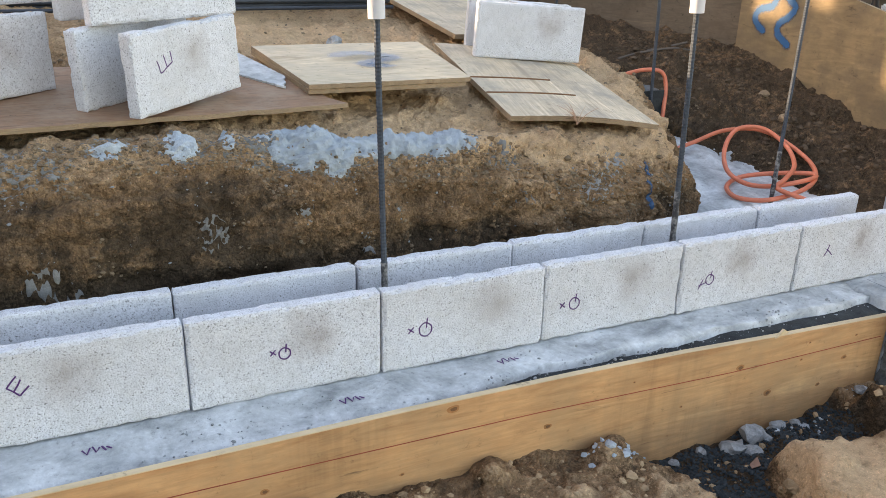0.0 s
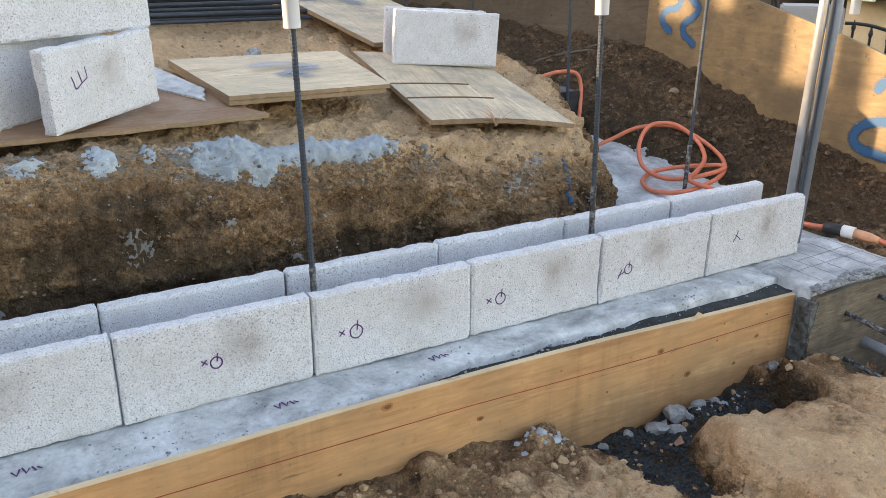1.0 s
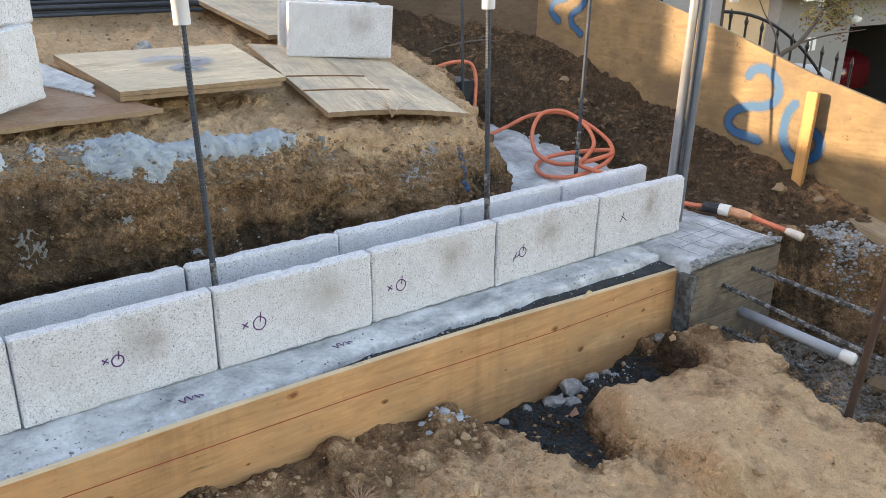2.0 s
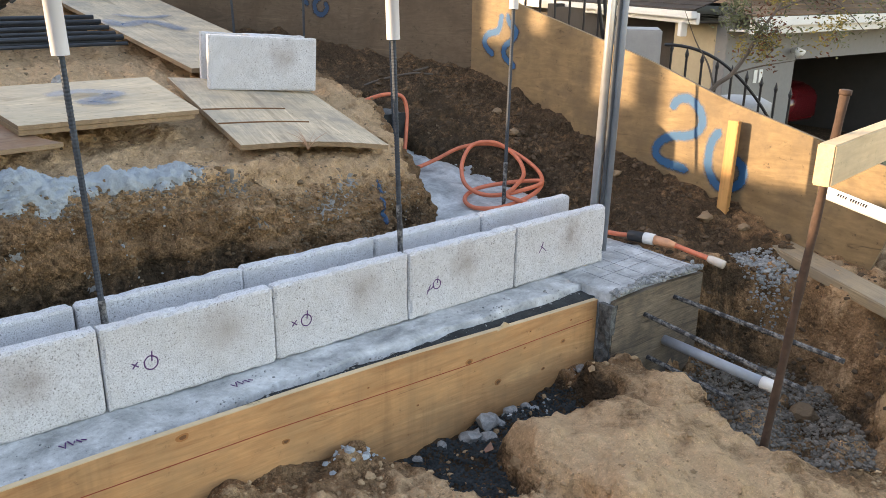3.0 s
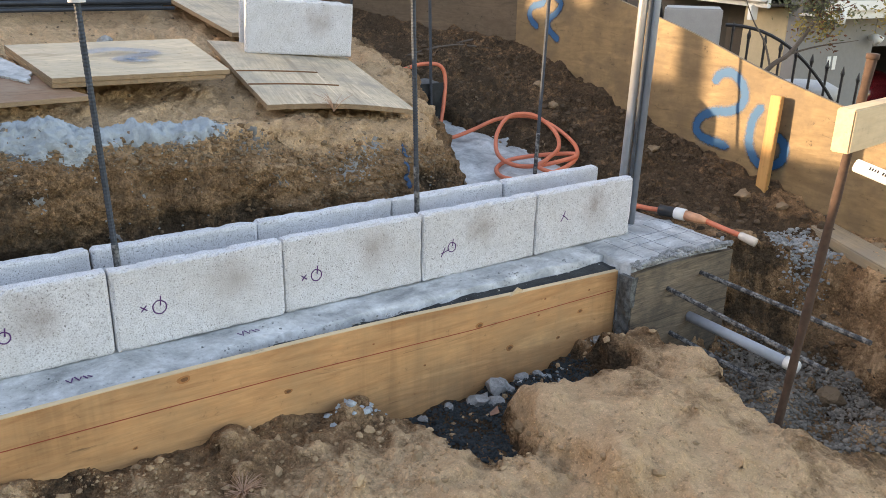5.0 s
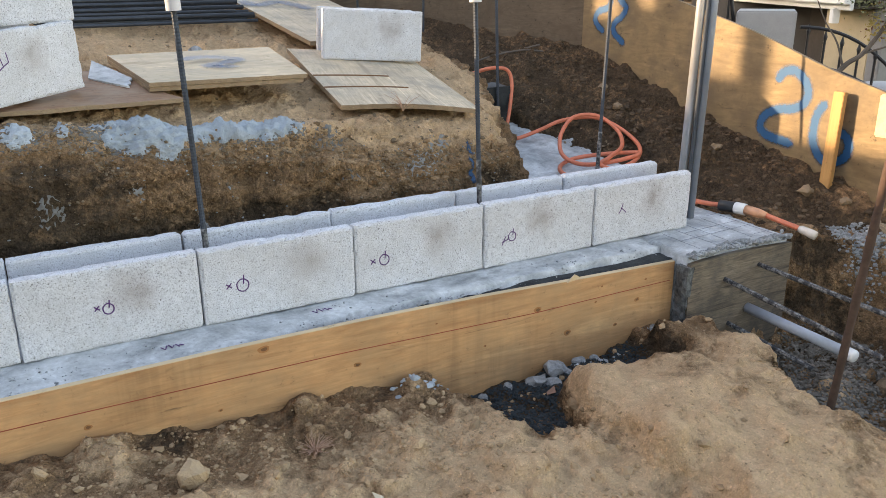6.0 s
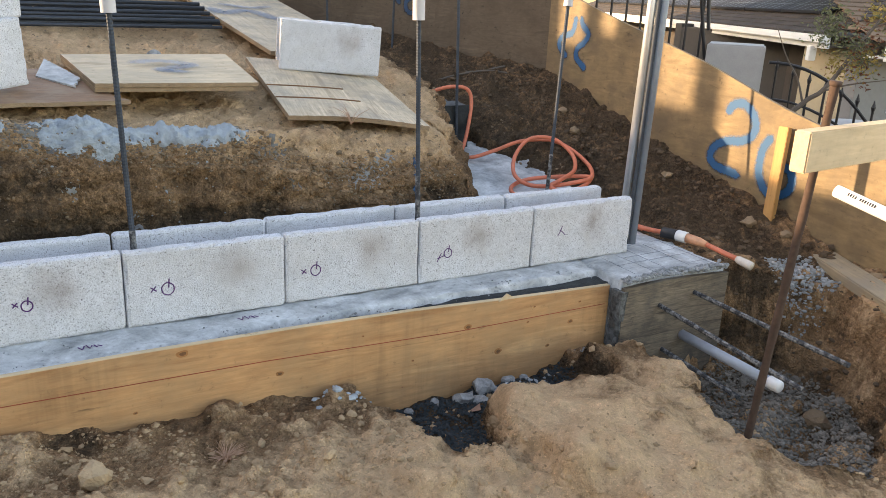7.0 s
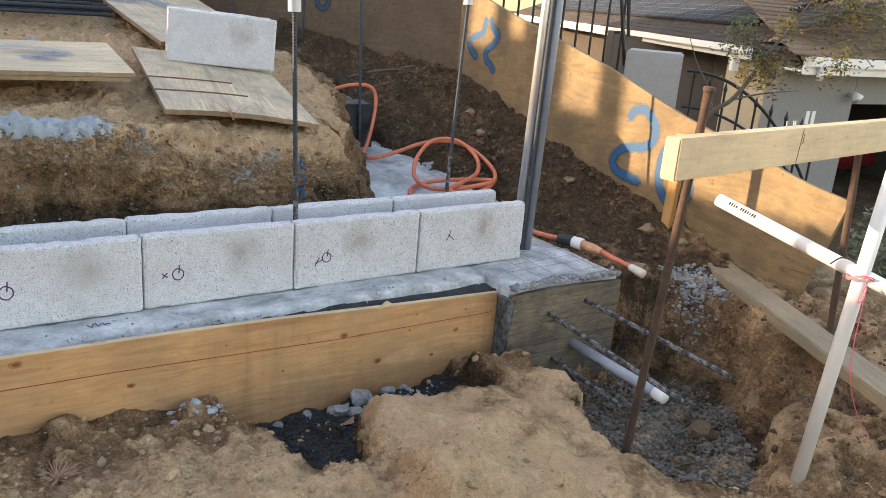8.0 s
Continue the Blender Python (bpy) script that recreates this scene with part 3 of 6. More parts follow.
# ---- concrete footing ----
def rough_slab(name, outline_lo, outline_hi, top, mat, seed, step=0.02, front=None, skew=0.0, drop=0.0, bottom=-0.4, amp=0.003, edge=0.014):
    """A cast slab: uneven trowelled top and ragged rounded edges."""
    (x0, y0), (x1, y1) = outline_lo, outline_hi
    nx, ny = max(2, int((x1 - x0) / step)), max(2, int((y1 - y0) / step))
    u, v = np.meshgrid(np.linspace(0, 1, nx + 1), np.linspace(0, 1, ny + 1))
    u, v = u.ravel(), v.ravel()
    x, y = x0 + u * (x1 - x0), y0 + v * (y1 - y0)
    p = flat3(x, y)
    dist = np.minimum(np.minimum(x - x0, x1 - x), np.minimum(y - y0, y1 - y))
    rag = np.clip(0.5 + 0.9 * fbm(p, 22, 3, seed), 0, 1)
    z = top + amp * fbm(p, 10, 3, seed + 3) - edge * rag * np.exp(-dist / 0.014) + drop * (y - y0)
    if front:
        y = y + (1 - v) ** 3 * np.array([front(a) for a in x])
    x = x + skew * (y - y0)
    verts = [tuple(c) for c in np.stack([x, y, z], axis=1)]
    faces = [(j * (nx + 1) + i, j * (nx + 1) + i + 1, (j + 1) * (nx + 1) + i + 1, (j + 1) * (nx + 1) + i) for j in range(ny) for i in range(nx)]
    rim = list(range(nx + 1)) + [(j + 1) * (nx + 1) - 1 for j in range(1, ny + 1)] + [ny * (nx + 1) + i for i in range(nx - 1, -1, -1)] + [j * (nx + 1) for j in range(ny - 1, 0, -1)]
    base = len(verts)
    for r in rim:
        verts.append((verts[r][0], verts[r][1], bottom))
    for k in range(len(rim)):
        k2 = (k + 1) % len(rim)
        faces.append((rim[k2], rim[k], base + k, base + k2))
    return mesh_of(name, verts, faces, mat)


footing = thing("footing", label="grey cast concrete footing with purple layout marks", category="footing", kind="structure")
part("strip", rough_slab("strip", (-4.2, -0.150), (-0.20, 0.26), -0.001, FOOTING, 71, front=lambda a: 0.050 * min(1, max(0, (a + 1.62) / 0.35)) * (1 + 0.12 * math.sin(23 * a)), edge=0.010), FOOTING, footing)
part("pad", rough_slab("pad", (-0.204, -0.205), (0.245, 0.36), 0.0, FOOTING, 72), FOOTING, footing)
# near-black strip: damp footing side and the gap's shadow in one colour
part("gap_shade_edge", rough_slab("gap_shade_edge", (-1.60, -0.152), (-0.21, -0.088), -0.020, NEAR_BLACK_CONCRETE, 73, edge=0.010), NEAR_BLACK_CONCRETE, footing, "dark damp side of the footing with the gap's shade painted in")
part("trench_strip", rough_slab("trench_strip", (-0.32, 0.365), (0.30, 1.30), 0.004, FOOTING, 74, skew=0.20, drop=0.155, amp=0.008), FOOTING, footing)
step = part("step", rough_slab("step", (-0.12, 1.24), (0.10, 1.75), 0.325, DARK_SLAB, 75, amp=0.012), DARK_SLAB, footing, "dark grey concrete step")
bm = bmesh.new()
box(bm, (-0.125, 1.228, 0.0), (0.102, 1.239, 0.325))
part("step_form", bm, NEAR_BLACK_CONCRETE, footing, "near-black skin on the step's face")


# ---- concrete H-blocks ----
def shell(bm, x0, x1, y0, y1, z0, z1, seed, chip):
    """One face shell as a fine box with chipped upper arrises."""
    n, m, k = 44, 22, 5
    grid = {}

    def vert(i, j, l):
        key = (i, j, l)
        if key not in grid:
            grid[key] = bm.verts.new((x0 + (x1 - x0) * i / n, y0 + (y1 - y0) * l / k, z0 + (z1 - z0) * j / m))
        return grid[key]

    for i in range(n):
        for j in range(m):
            for l in (0, k):
                bm.faces.new([vert(i, j, l), vert(i + 1, j, l), vert(i + 1, j + 1, l), vert(i, j + 1, l)])
    for i in range(n):
        for l in range(k):
            for j in (0, m):
                bm.faces.new([vert(i, j, l), vert(i + 1, j, l), vert(i + 1, j, l + 1), vert(i, j, l + 1)])
    for j in range(m):
        for l in range(k):
            for i in (0, n):
                bm.faces.new([vert(i, j, l), vert(i, j + 1, l), vert(i, j + 1, l + 1), vert(i, j, l + 1)])
    vs = list(grid.items())
    p = np.array([tuple(v.co) for _, v in vs])
    n1, n2 = fbm(p + seed * 3.7, 60, 3, seed), fbm(p + seed * 1.3, 22, 3, seed + 5)
    for (key, v), a, b in zip(vs, n1, n2):
        i, j, l = key
        edges = (i in (0, n)) + (j in (0, m)) + (l in (0, k))
        if edges >= 2:
            c = Vector(((x0 + x1) / 2, (y0 + y1) / 2, (z0 + z1) / 2))
            pull = 0.0018 + 0.0030 * max(0, a) * chip
            v.co.x += math.copysign(pull, c.x - v.co.x) if i in (0, n) else 0
            v.co.y += math.copysign(pull, c.y - v.co.y) if l in (0, k) else 0
            v.co.z += math.copysign(pull, c.z - v.co.z) if j in (0, m) else 0
        if j == m:
            v.co.z -= chip * (0.0035 * max(0, b + 0.15) + 0.0014 * max(0, a))
        if j == 0:
            v.co.z += chip * 0.002 * max(0, a)
        v.co += Vector((a, b, -a)) * 0.0004


def block_mesh(seed, web_top=0.12, flip=False, chip=1.0):
    """Double open-ended block, 397 x 194 x 194 mm; origin at the foot of its front face's middle."""
    bm = bmesh.new()
    shell(bm, -0.1985, 0.1985, 0.0, 0.036, 0, 0.194, seed, chip)
    shell(bm, -0.1985, 0.1985, 0.158, 0.194, 0, 0.194, seed + 40, chip)
    lo, hi = (0.06, 0.1925) if flip else (0.002, web_top)
    web = [(-0.045, 0.034), (-0.034, 0.06), (-0.030, 0.097), (-0.034, 0.134), (-0.045, 0.160)]
    ring = web + [(-x, y) for x, y in web[::-1]]
    a = [bm.verts.new((x, y, lo)) for x, y in ring]
    b = [bm.verts.new((x, y, hi)) for x, y in ring]
    bm.faces.new(a[::-1])
    bm.faces.new(b)
    for i in range(len(ring)):
        j = (i + 1) % len(ring)
        bm.faces.new((a[i], a[j], b[j], b[i]))
    me = finish(bm, "concrete_block", BLOCK, False)
    return me


def pen(parent, strokes, name="pen_mark", r=0.0016, mat=INK):
    """Handwritten felt-pen strokes in the plane of a block's front face: lists of (x, z)."""
    bm = bmesh.new()
    for s in strokes:
        tube([(p.x, -0.0004, p.z) for p in spline([(x, 0, z) for x, z in s], 6)], r, 5, bm=bm)
    for v in bm.verts:
        v.co.y = -0.0004 + (v.co.y + 0.0004) * 0.4
    return part(name, bm, mat, parent, "purple felt-pen mark")


def ring_mark(cx, cz, r):
    c = [(cx + r * math.sin(a) * 1.0, cz + r * 1.08 * math.cos(a)) for a in (0.25, 1.1, 2.0, 3.0, 4.0, 5.0, 5.9, 6.5)]
    return [c, [(cx + 0.004, cz + r * 1.75), (cx + 0.002, cz + r * 0.2)]]


def cross_mark(cx, cz, r):
    return [[(cx - r, cz + r * 0.8), (cx + r, cz - r * 0.8)], [(cx - r * 0.9, cz - r), (cx + r * 0.9, cz + r)]]


WALL = []
for k in range(7):
    ob = thing("concrete_block", block_mesh(100 + k), pose(-0.2 - 0.4 * k, 0.0015 * ((k * 7) % 3 - 1), 0.0005, 0, 0, 0.25 * ((k * 5) % 3 - 1)),
               label="light grey concrete block with open ends, dry-laid on the footing", category="block", group="wall blocks")
    WALL.append(ob)
pen(WALL[0], [[(-0.088, 0.124), (-0.094, 0.108), (-0.104, 0.092)], [(-0.097, 0.112), (-0.085, 0.103), (-0.074, 0.093)]])
pen(WALL[1], ring_mark(-0.105, 0.085, 0.013) + [[(-0.127, 0.088), (-0.14, 0.062)], [(-0.14, 0.072), (-0.118, 0.078)]])
pen(WALL[2], ring_mark(-0.115, 0.086, 0.014) + cross_mark(-0.148, 0.086, 0.007))
pen(WALL[3], ring_mark(-0.100, 0.090, 0.015) + cross_mark(-0.134, 0.093, 0.007))
pen(WALL[4], ring_mark(-0.010, 0.093, 0.012) + cross_mark(-0.034, 0.098, 0.006))
pen(WALL[5], [[(-0.090, 0.143), (-0.099, 0.133), (-0.108, 0.122)], [(-0.108, 0.122), (-0.098, 0.113), (-0.089, 0.103)], [(-0.084, 0.135), (-0.090, 0.124), (-0.097, 0.114)], [(-0.072, 0.120), (-0.080, 0.112), (-0.089, 0.103)]])


# ---- wooden forms ----
def board(name, length, height_, thick, mat, edge_mat=None, parent=None, bow=0.0, top=None):
    """An upright sheet along x; top(x) shapes its upper edge."""
    n = 40
    bm = bmesh.new()
    rows = []
    for i in range(n + 1):
        x = length * i / n
        zt = top(x) if top else height_
        y = bow * math.sin(math.pi * i / n)
        rows.append([bm.verts.new(c) for c in ((x, y, 0), (x, y + thick, 0), (x, y + thick, zt), (x, y, zt))])
    for a, b in zip(rows, rows[1:]):
        for k in range(4):
            bm.faces.new((a[k], a[(k + 1) % 4], b[(k + 1) % 4], b[k]))
    bm.faces.new(rows[0])
    bm.faces.new(rows[-1][::-1])
    return finish(bm, name, mat)


def form_top(x):
    return 0.42 + np.interp(x - 4.2, [-4.2, -2.0, -1.6, -1.2, -0.9, -0.6, -0.2], [-0.004, 0.003, 0.006, 0.003, -0.004, -0.017, -0.030])


form = thing("form_board", m=pose(-4.2, -0.168, -0.42), label="orange-brown plywood form along the concrete footing", category="form board")
part("panel", board("panel", 3.985, 0.42, 0.014, FORM_WOOD, top=form_top), FORM_WOOD, form)
bm = bmesh.new()
for i in range(40):
    x0, x1 = 3.985 * i / 40, 3.985 * (i + 1) / 40
    a = [bm.verts.new(c) for c in ((x0, -0.0005, form_top(x0) - 0.0002), (x0, 0.0145, form_top(x0) - 0.0002), (x0, 0.0145, form_top(x0) + 0.0016), (x0, -0.0005, form_top(x0) + 0.0016))]
    b = [bm.verts.new(c) for c in ((x1, -0.0005, form_top(x1) - 0.0002), (x1, 0.0145, form_top(x1) - 0.0002), (x1, 0.0145, form_top(x1) + 0.0016), (x1, -0.0005, form_top(x1) + 0.0016))]
    for k in range(4):
        bm.faces.new((a[k], a[(k + 1) % 4], b[(k + 1) % 4], b[k]))
part("edge", bm, LUMBER, form, "pale raw plywood edge")


KNOT_RING = plain_mat("knot_ring", (0.36, 0.155, 0.055), 0.7, 0, 0.4, 90, 0.1)


def knot(parent, x, z, r, y=-0.0006):
    """A knot: a brown eye with a darker core and a dark rim to one side."""
    for name, mt, q, dx, dy, lab in (("knot", KNOT_RING, r, 0.0, 0.0, "brown knot"), ("knot_core", KNOT, r * 0.55, 0.12 * r, 0.0003, "dark knot core")):
        bm = bmesh.new()
        ring = [bm.verts.new((x + dx + 1.3 * q * math.cos(a) * (1 + 0.10 * math.sin(3 * a + x * 9)), y - dy, z + 0.85 * q * math.sin(a) * (1 + 0.12 * math.sin(2 * a + x * 5)))) for a in (math.tau * k / 18 for k in range(18))]
        bm.faces.new(ring)
        part(name, bm, mt, parent, lab)


for x, z, r in ((-1.508, -0.012, 0.011), (-1.276, -0.111, 0.008), (-0.728, -0.081, 0.010), (-0.62, -0.175, 0.010), (-0.36, -0.125, 0.008), (-0.44, -0.19, 0.006), (-1.9, -0.10, 0.007), (-0.52, -0.10, 0.004), (-0.90, -0.15, 0.0035), (-1.05, -0.05, 0.003), (-0.50, -0.055, 0.0035), (-0.33, -0.065, 0.004), (-1.62, -0.14, 0.0045), (-2.15, -0.12, 0.005)):
    knot(form, x + 4.2, z + 0.42, r)
bm = bmesh.new()
tube([(x + 4.2, -0.0004, z + 0.42) for x, z in ((-2.6, -0.062), (-2.0, -0.062), (-1.3, -0.070), (-0.75, -0.088), (-0.23, -0.088))], 0.0012, 5, bm=bm)
part("snap_line", bm, RED_LINE, form, "thin red chalk line")

end_form = thing("form_board", m=pose(-0.205, -0.226, -0.40), label="damp grey-brown plywood form at the footing's end", category="form board")
part("panel", board("panel", 0.452, 0.375, 0.016, END_WOOD, top=lambda x: 0.375 + 0.006 * math.sin(9 * x)), END_WOOD, end_form)
bm = bmesh.new()
box(bm, (-0.012, -0.001, 0.05), (0.008, 0.05, 0.366))
bmesh.ops.subdivide_edges(bm, edges=bm.edges[:], cuts=14, use_grid_fill=True)
cp = np.array([tuple(v.co) for v in bm.verts])
for v, a, b in zip(bm.verts, fbm(cp, 45, 3, 4), fbm(cp, 45, 3, 8)):
    v.co += Vector((a * 0.006, b * 0.006, 0))
part("cleat", bm, SLURRY, end_form, "slurry-covered corner cleat")

# ---- reinforcing bars with sleeves ----
REBARS = []


def capped_bar(foot, head, cap_at, name="rebar", splash=0.0):
    L = (Vector(head) - Vector(foot)).length
    ob = thing(name, m=aim(foot, head), label="upright ribbed steel reinforcing bar with white plastic sleeve", category="rebar", group="wall dowels")
    part("bar", rebar_mesh(L), REBAR, ob)
    if splash:
        part("splash", tube([(0, 0, splash * i / 14) for i in range(15)], 0.0, 8, radii=[0.0074 + 0.0008 * ((i * 7) % 3) / 2 for i in range(15)]), SPLASH_STEEL, ob, "grey concrete splash", True)
    if cap_at:
        bm = tube([(0, 0, cap_at), (0, 0, cap_at + 0.0005), (0, 0, cap_at + 0.13), (0, 0, cap_at + 0.131), (0, 0, cap_at + 0.17), (0, 0, cap_at + 0.171)], 0, 18,
                  radii=[0.0165, 0.0172, 0.0172, 0.0215, 0.0215, 0.019])
        part("sleeve", bm, SLEEVE, ob, "white plastic safety sleeve", True)
    return ob


capped_bar((-1.553, 0.097, 0.0), (-1.577, 0.097, 0.90), 0.737, splash=0.22)
capped_bar((-0.752, 0.097, 0.0), (-0.780, 0.097, 0.90), 0.738, splash=0.30)
capped_bar((0.052, 0.536, 0.03), (0.128, 0.595, 0.90), 0.757, splash=0.20)
capped_bar((0.034, 1.215, 0.10), (0.000, 1.215, 1.10), 0)
capped_bar((0.25, 2.35, 0.40), (0.27, 2.35, 1.3), 0)
capped_bar((-0.10, 2.45, 0.45), (-0.12, 2.45, 1.3), 0)
capped_bar((-0.28, 3.0, 0.6), (-0.28, 3.0, 1.5), 0)

# bundle of tubes standing at the wall's end
post = thing("post", m=aim((0.072, 0.085, 0.0), (0.110, 0.085, 1.6)), label="pair of grey galvanised tubes with a steel bar between", category="post")
for dx, r, mt, lab in ((-0.0205, 0.0148, STEEL, "bright galvanised tube"), (0.0190, 0.0135, STEEL_DARK, "dull grey tube")):
    across = post.matrix_world.inverted().to_3x3() @ Vector((0.75, -0.66, 0)) * dx
    part("tube", tube([across + Vector((0, 0, 0.002)), across + Vector((0, 0, 1.6))], r, 20), mt, post, lab, True)
pb = part("bar", rebar_mesh(1.6, 0.0075), REBAR, post, "dark ribbed bar", True)
pb.location = post.matrix_world.inverted().to_3x3() @ Vector((-0.006, -0.009, 0))

# pit: stubs of bars and a grey conduit
for a, b in (((0.095, -0.18, -0.076), (0.13, -0.765, -0.108)), ((-0.055, -0.18, -0.095), (-0.02, -0.74, -0.16)), ((-0.021, -0.18, -0.252), (0.02, -0.52, -0.30))):
    ob = thing("rebar_stub", m=aim(a, b), label="steel bar with concrete splashes sticking out of the form", category="rebar", group="footing bars")
    L = (Vector(b) - Vector(a)).length
    part("bar", rebar_mesh(L, 0.0084), SPLASH_STEEL, ob, "steel bar blotched with grey concrete")
pvc = thing("conduit", m=aim((0.065, -0.18, -0.219), (0.083, -0.59, -0.240)), label="grey plastic conduit with a white end cap", category="pipe")
part("pipe", tube([(0, 0, 0), (0, 0, 0.40)], 0.0165, 18), PVC_GREY, pvc, smooth=True)
part("cap", tube([(0, 0, 0.385), (0, 0, 0.386), (0, 0, 0.42), (0, 0, 0.426)], 0, 18, radii=[0.018, 0.0195, 0.0195, 0.016]), PVC, pvc, "white end cap", True)

# batter boards: stakes, beam, white pipes
stake = thing("stake", m=aim((-0.222, -0.745, -0.30), (-0.205, -0.800, 0.70)), label="rusty steel stake driven beside the pit", category="stake", group="rusty stakes")
part("rod", tube([(0, 0, i * 0.05) for i in range(20)] + [(0, 0, 0.965)], 0, 12, radii=[0.0102 + 0.0008 * ((i * 5) % 3 - 1) for i in range(21)]), RUST, stake, smooth=True)
part("head", tube([(0, 0, 0.955), (0, 0, 0.956), (0, 0, 0.966), (0, 0, 0.967)], 0, 12, radii=[0.0105, 0.0135, 0.0135, 0.011]), RUST, stake, smooth=True)
stake2 = thing("stake", m=aim((0.56, -0.79, -0.3), (0.62, -0.695, 0.575)), label="rusty steel stake carrying the level beam", category="stake", group="rusty stakes")
part("rod", tube([(0, 0, i * 0.05) for i in range(18)], 0, 12, radii=[0.0102 + 0.0008 * ((i * 5) % 3 - 1) for i in range(18)]), RUST, stake2, smooth=True)
beam = thing("beam", m=Matrix.Translation((-0.350, -0.864, 0.480)) @ pose(0, 0, 0, 0, 0, 7.0), label="new pale lumber board nailed level to the stakes", category="beam")
bm = bmesh.new()
box(bm, (0, 0, 0), (1.5, 0.038, 0.089), 0.003)
part("plank", bm, LUMBER, beam)
for x in (0.47, 0.505, 0.515):
    part("nail", tube([(x, 0.02, 0.07), (x + 0.002, 0.02, 0.102), (x + 0.002, 0.02, 0.1025), (x + 0.002, 0.02, 0.104)], 0, 7, radii=[0.0016, 0.0016, 0.004, 0.004]), STEEL_DARK, beam, "steel nail")
part("pencil_mark", tube([(0.515, -0.0006, 0.004), (0.520, -0.0006, 0.05), (0.524, -0.0006, 0.088)], 0.0009, 5), GREEN_PENCIL, beam, "green pencil line")
bm = bmesh.new()
for k in range(4):
    tube([(0.528 + 0.004 * (k % 2), -0.0006, 0.052 + 0.006 * k), (0.536 - 0.003 * (k % 2), -0.0006, 0.056 + 0.006 * k)], 0.0012, 5, bm=bm)
part("pencil_scribble", bm, GREEN_PENCIL, beam, "green scribble")
hp = thing("white_pipe", m=aim((0.100, -0.645, 0.357), (0.160, -1.006, 0.270)), label="white plastic pipe tied to an upright pipe", category="pipe", group="white pipes")
part("pipe", tube([(0, 0, 0), (0, 0, 0.003), (0, 0, 0.8)], 0, 20, radii=[0.0155, 0.017, 0.017]), PVC, hp, smooth=True)
side = hp.matrix_world.inverted().to_3x3() @ Vector((-0.75, -0.45, 0.5))
face_a = math.atan2(side.y, side.x)
bm = bmesh.new()
for i, w in enumerate((0.0035, 0.0035, 0.003, 0.0035, 0.0, 0.004, 0.004, 0.004, 0.003, 0.003, 0.004, 0.004)):
    if w:
        for k in range(3):
            a = face_a + (k - 1) * 0.16
            box(bm, (-0.0016, -0.0004, -w / 2), (0.0016, 0.0008, w / 2), 0, Matrix.Translation((0.0172 * math.cos(a), 0.0172 * math.sin(a), 0.040 + i * 0.0066)) @ pose(0, 0, 0, 0, 0, math.degrees(a) - 90))
part("print", bm, BLACK, hp, "black printed bars")
vp = thing("white_pipe", m=aim((0.106, -1.016, -0.33), (0.191, -1.036, 0.70)), label="white plastic pipe standing in the soil", category="pipe", group="white pipes")
part("pipe", tube([(0, 0, 0), (0, 0, 1.1)], 0.0168, 20), PVC, vp, smooth=True)

# ---- plywood fence on the right, plywood behind ----
def sheet(name, pts_bottom, pts_top, thick, mat, normal):
    """An upright sheet between two polylines of points."""
    n = Vector(normal) * thick
    bm = bmesh.new()
    cols = []
    for a, b in zip(pts_bottom, pts_top):
        a, b = Vector(a), Vector(b)
        cols.append([bm.verts.new(a), bm.verts.new(b), bm.verts.new(b + n), bm.verts.new(a + n)])
    for c0, c1 in zip(cols, cols[1:]):
        for k in range(4):
            bm.faces.new((c0[k], c0[(k + 1) % 4], c1[(k + 1) % 4], c1[k]))
    bm.faces.new(cols[0])
    bm.faces.new(cols[-1][::-1])
    return finish(bm, name, mat)


FX = 0.752
ys = [1.54 + (-0.60 - 1.54) * i / 20 for i in range(21)]
ftop = lambda y: np.interp(y, [-0.64, -0.513, -0.249, 0.076, 0.434, 0.839, 1.134, 1.43, 1.54], [0.293, 0.318, 0.382, 0.462, 0.578, 0.68, 0.755, 0.84, 0.87])
chip = thing("wood_chip", m=pose(-0.60, -0.166, -0.018, 0, 0, 12), label="small triangular wood chip on the form", category="chip")
bm = bmesh.new()
cv = [bm.verts.new(c) for c in ((-0.03, 0, 0), (0.03, 0, 0), (0.005, 0, 0.016), (-0.03, 0.006, 0), (0.03, 0.006, 0), (0.005, 0.006, 0.016))]
for f in ((0, 1, 2), (5, 4, 3), (0, 3, 4, 1), (1, 4, 5, 2), (2, 5, 3, 0)):
    bm.faces.new([cv[i] for i in f])
part("sliver", bm, LUMBER, chip)
fence = thing("plywood_fence", label="leaning run of tan plywood with blue sprayed numbers, patched by sunlight", category="fence", kind="structure")
fb = [(FX, y + (0.06 if i == 20 else 0), fence_base(y) - 0.12 + (0.12 if i >= 19 else 0)) for i, y in enumerate(ys)]
ft = [(FX, y - (0.04 if i == 20 else 0), float(ftop(y))) for i, y in enumerate(ys)]
part("panel", sheet("panel", fb, ft, 0.015, FENCE_WOOD, (1, 0, 0)), FENCE_WOOD, fence)


def paint(strokes, width, mat=BLUE_SPRAY):
    for s in strokes:
        ribbon("sprayed_digit", [(FX, y, z) for y, z in s], width, (-1, 0, 0), mat, fence, 0.003)


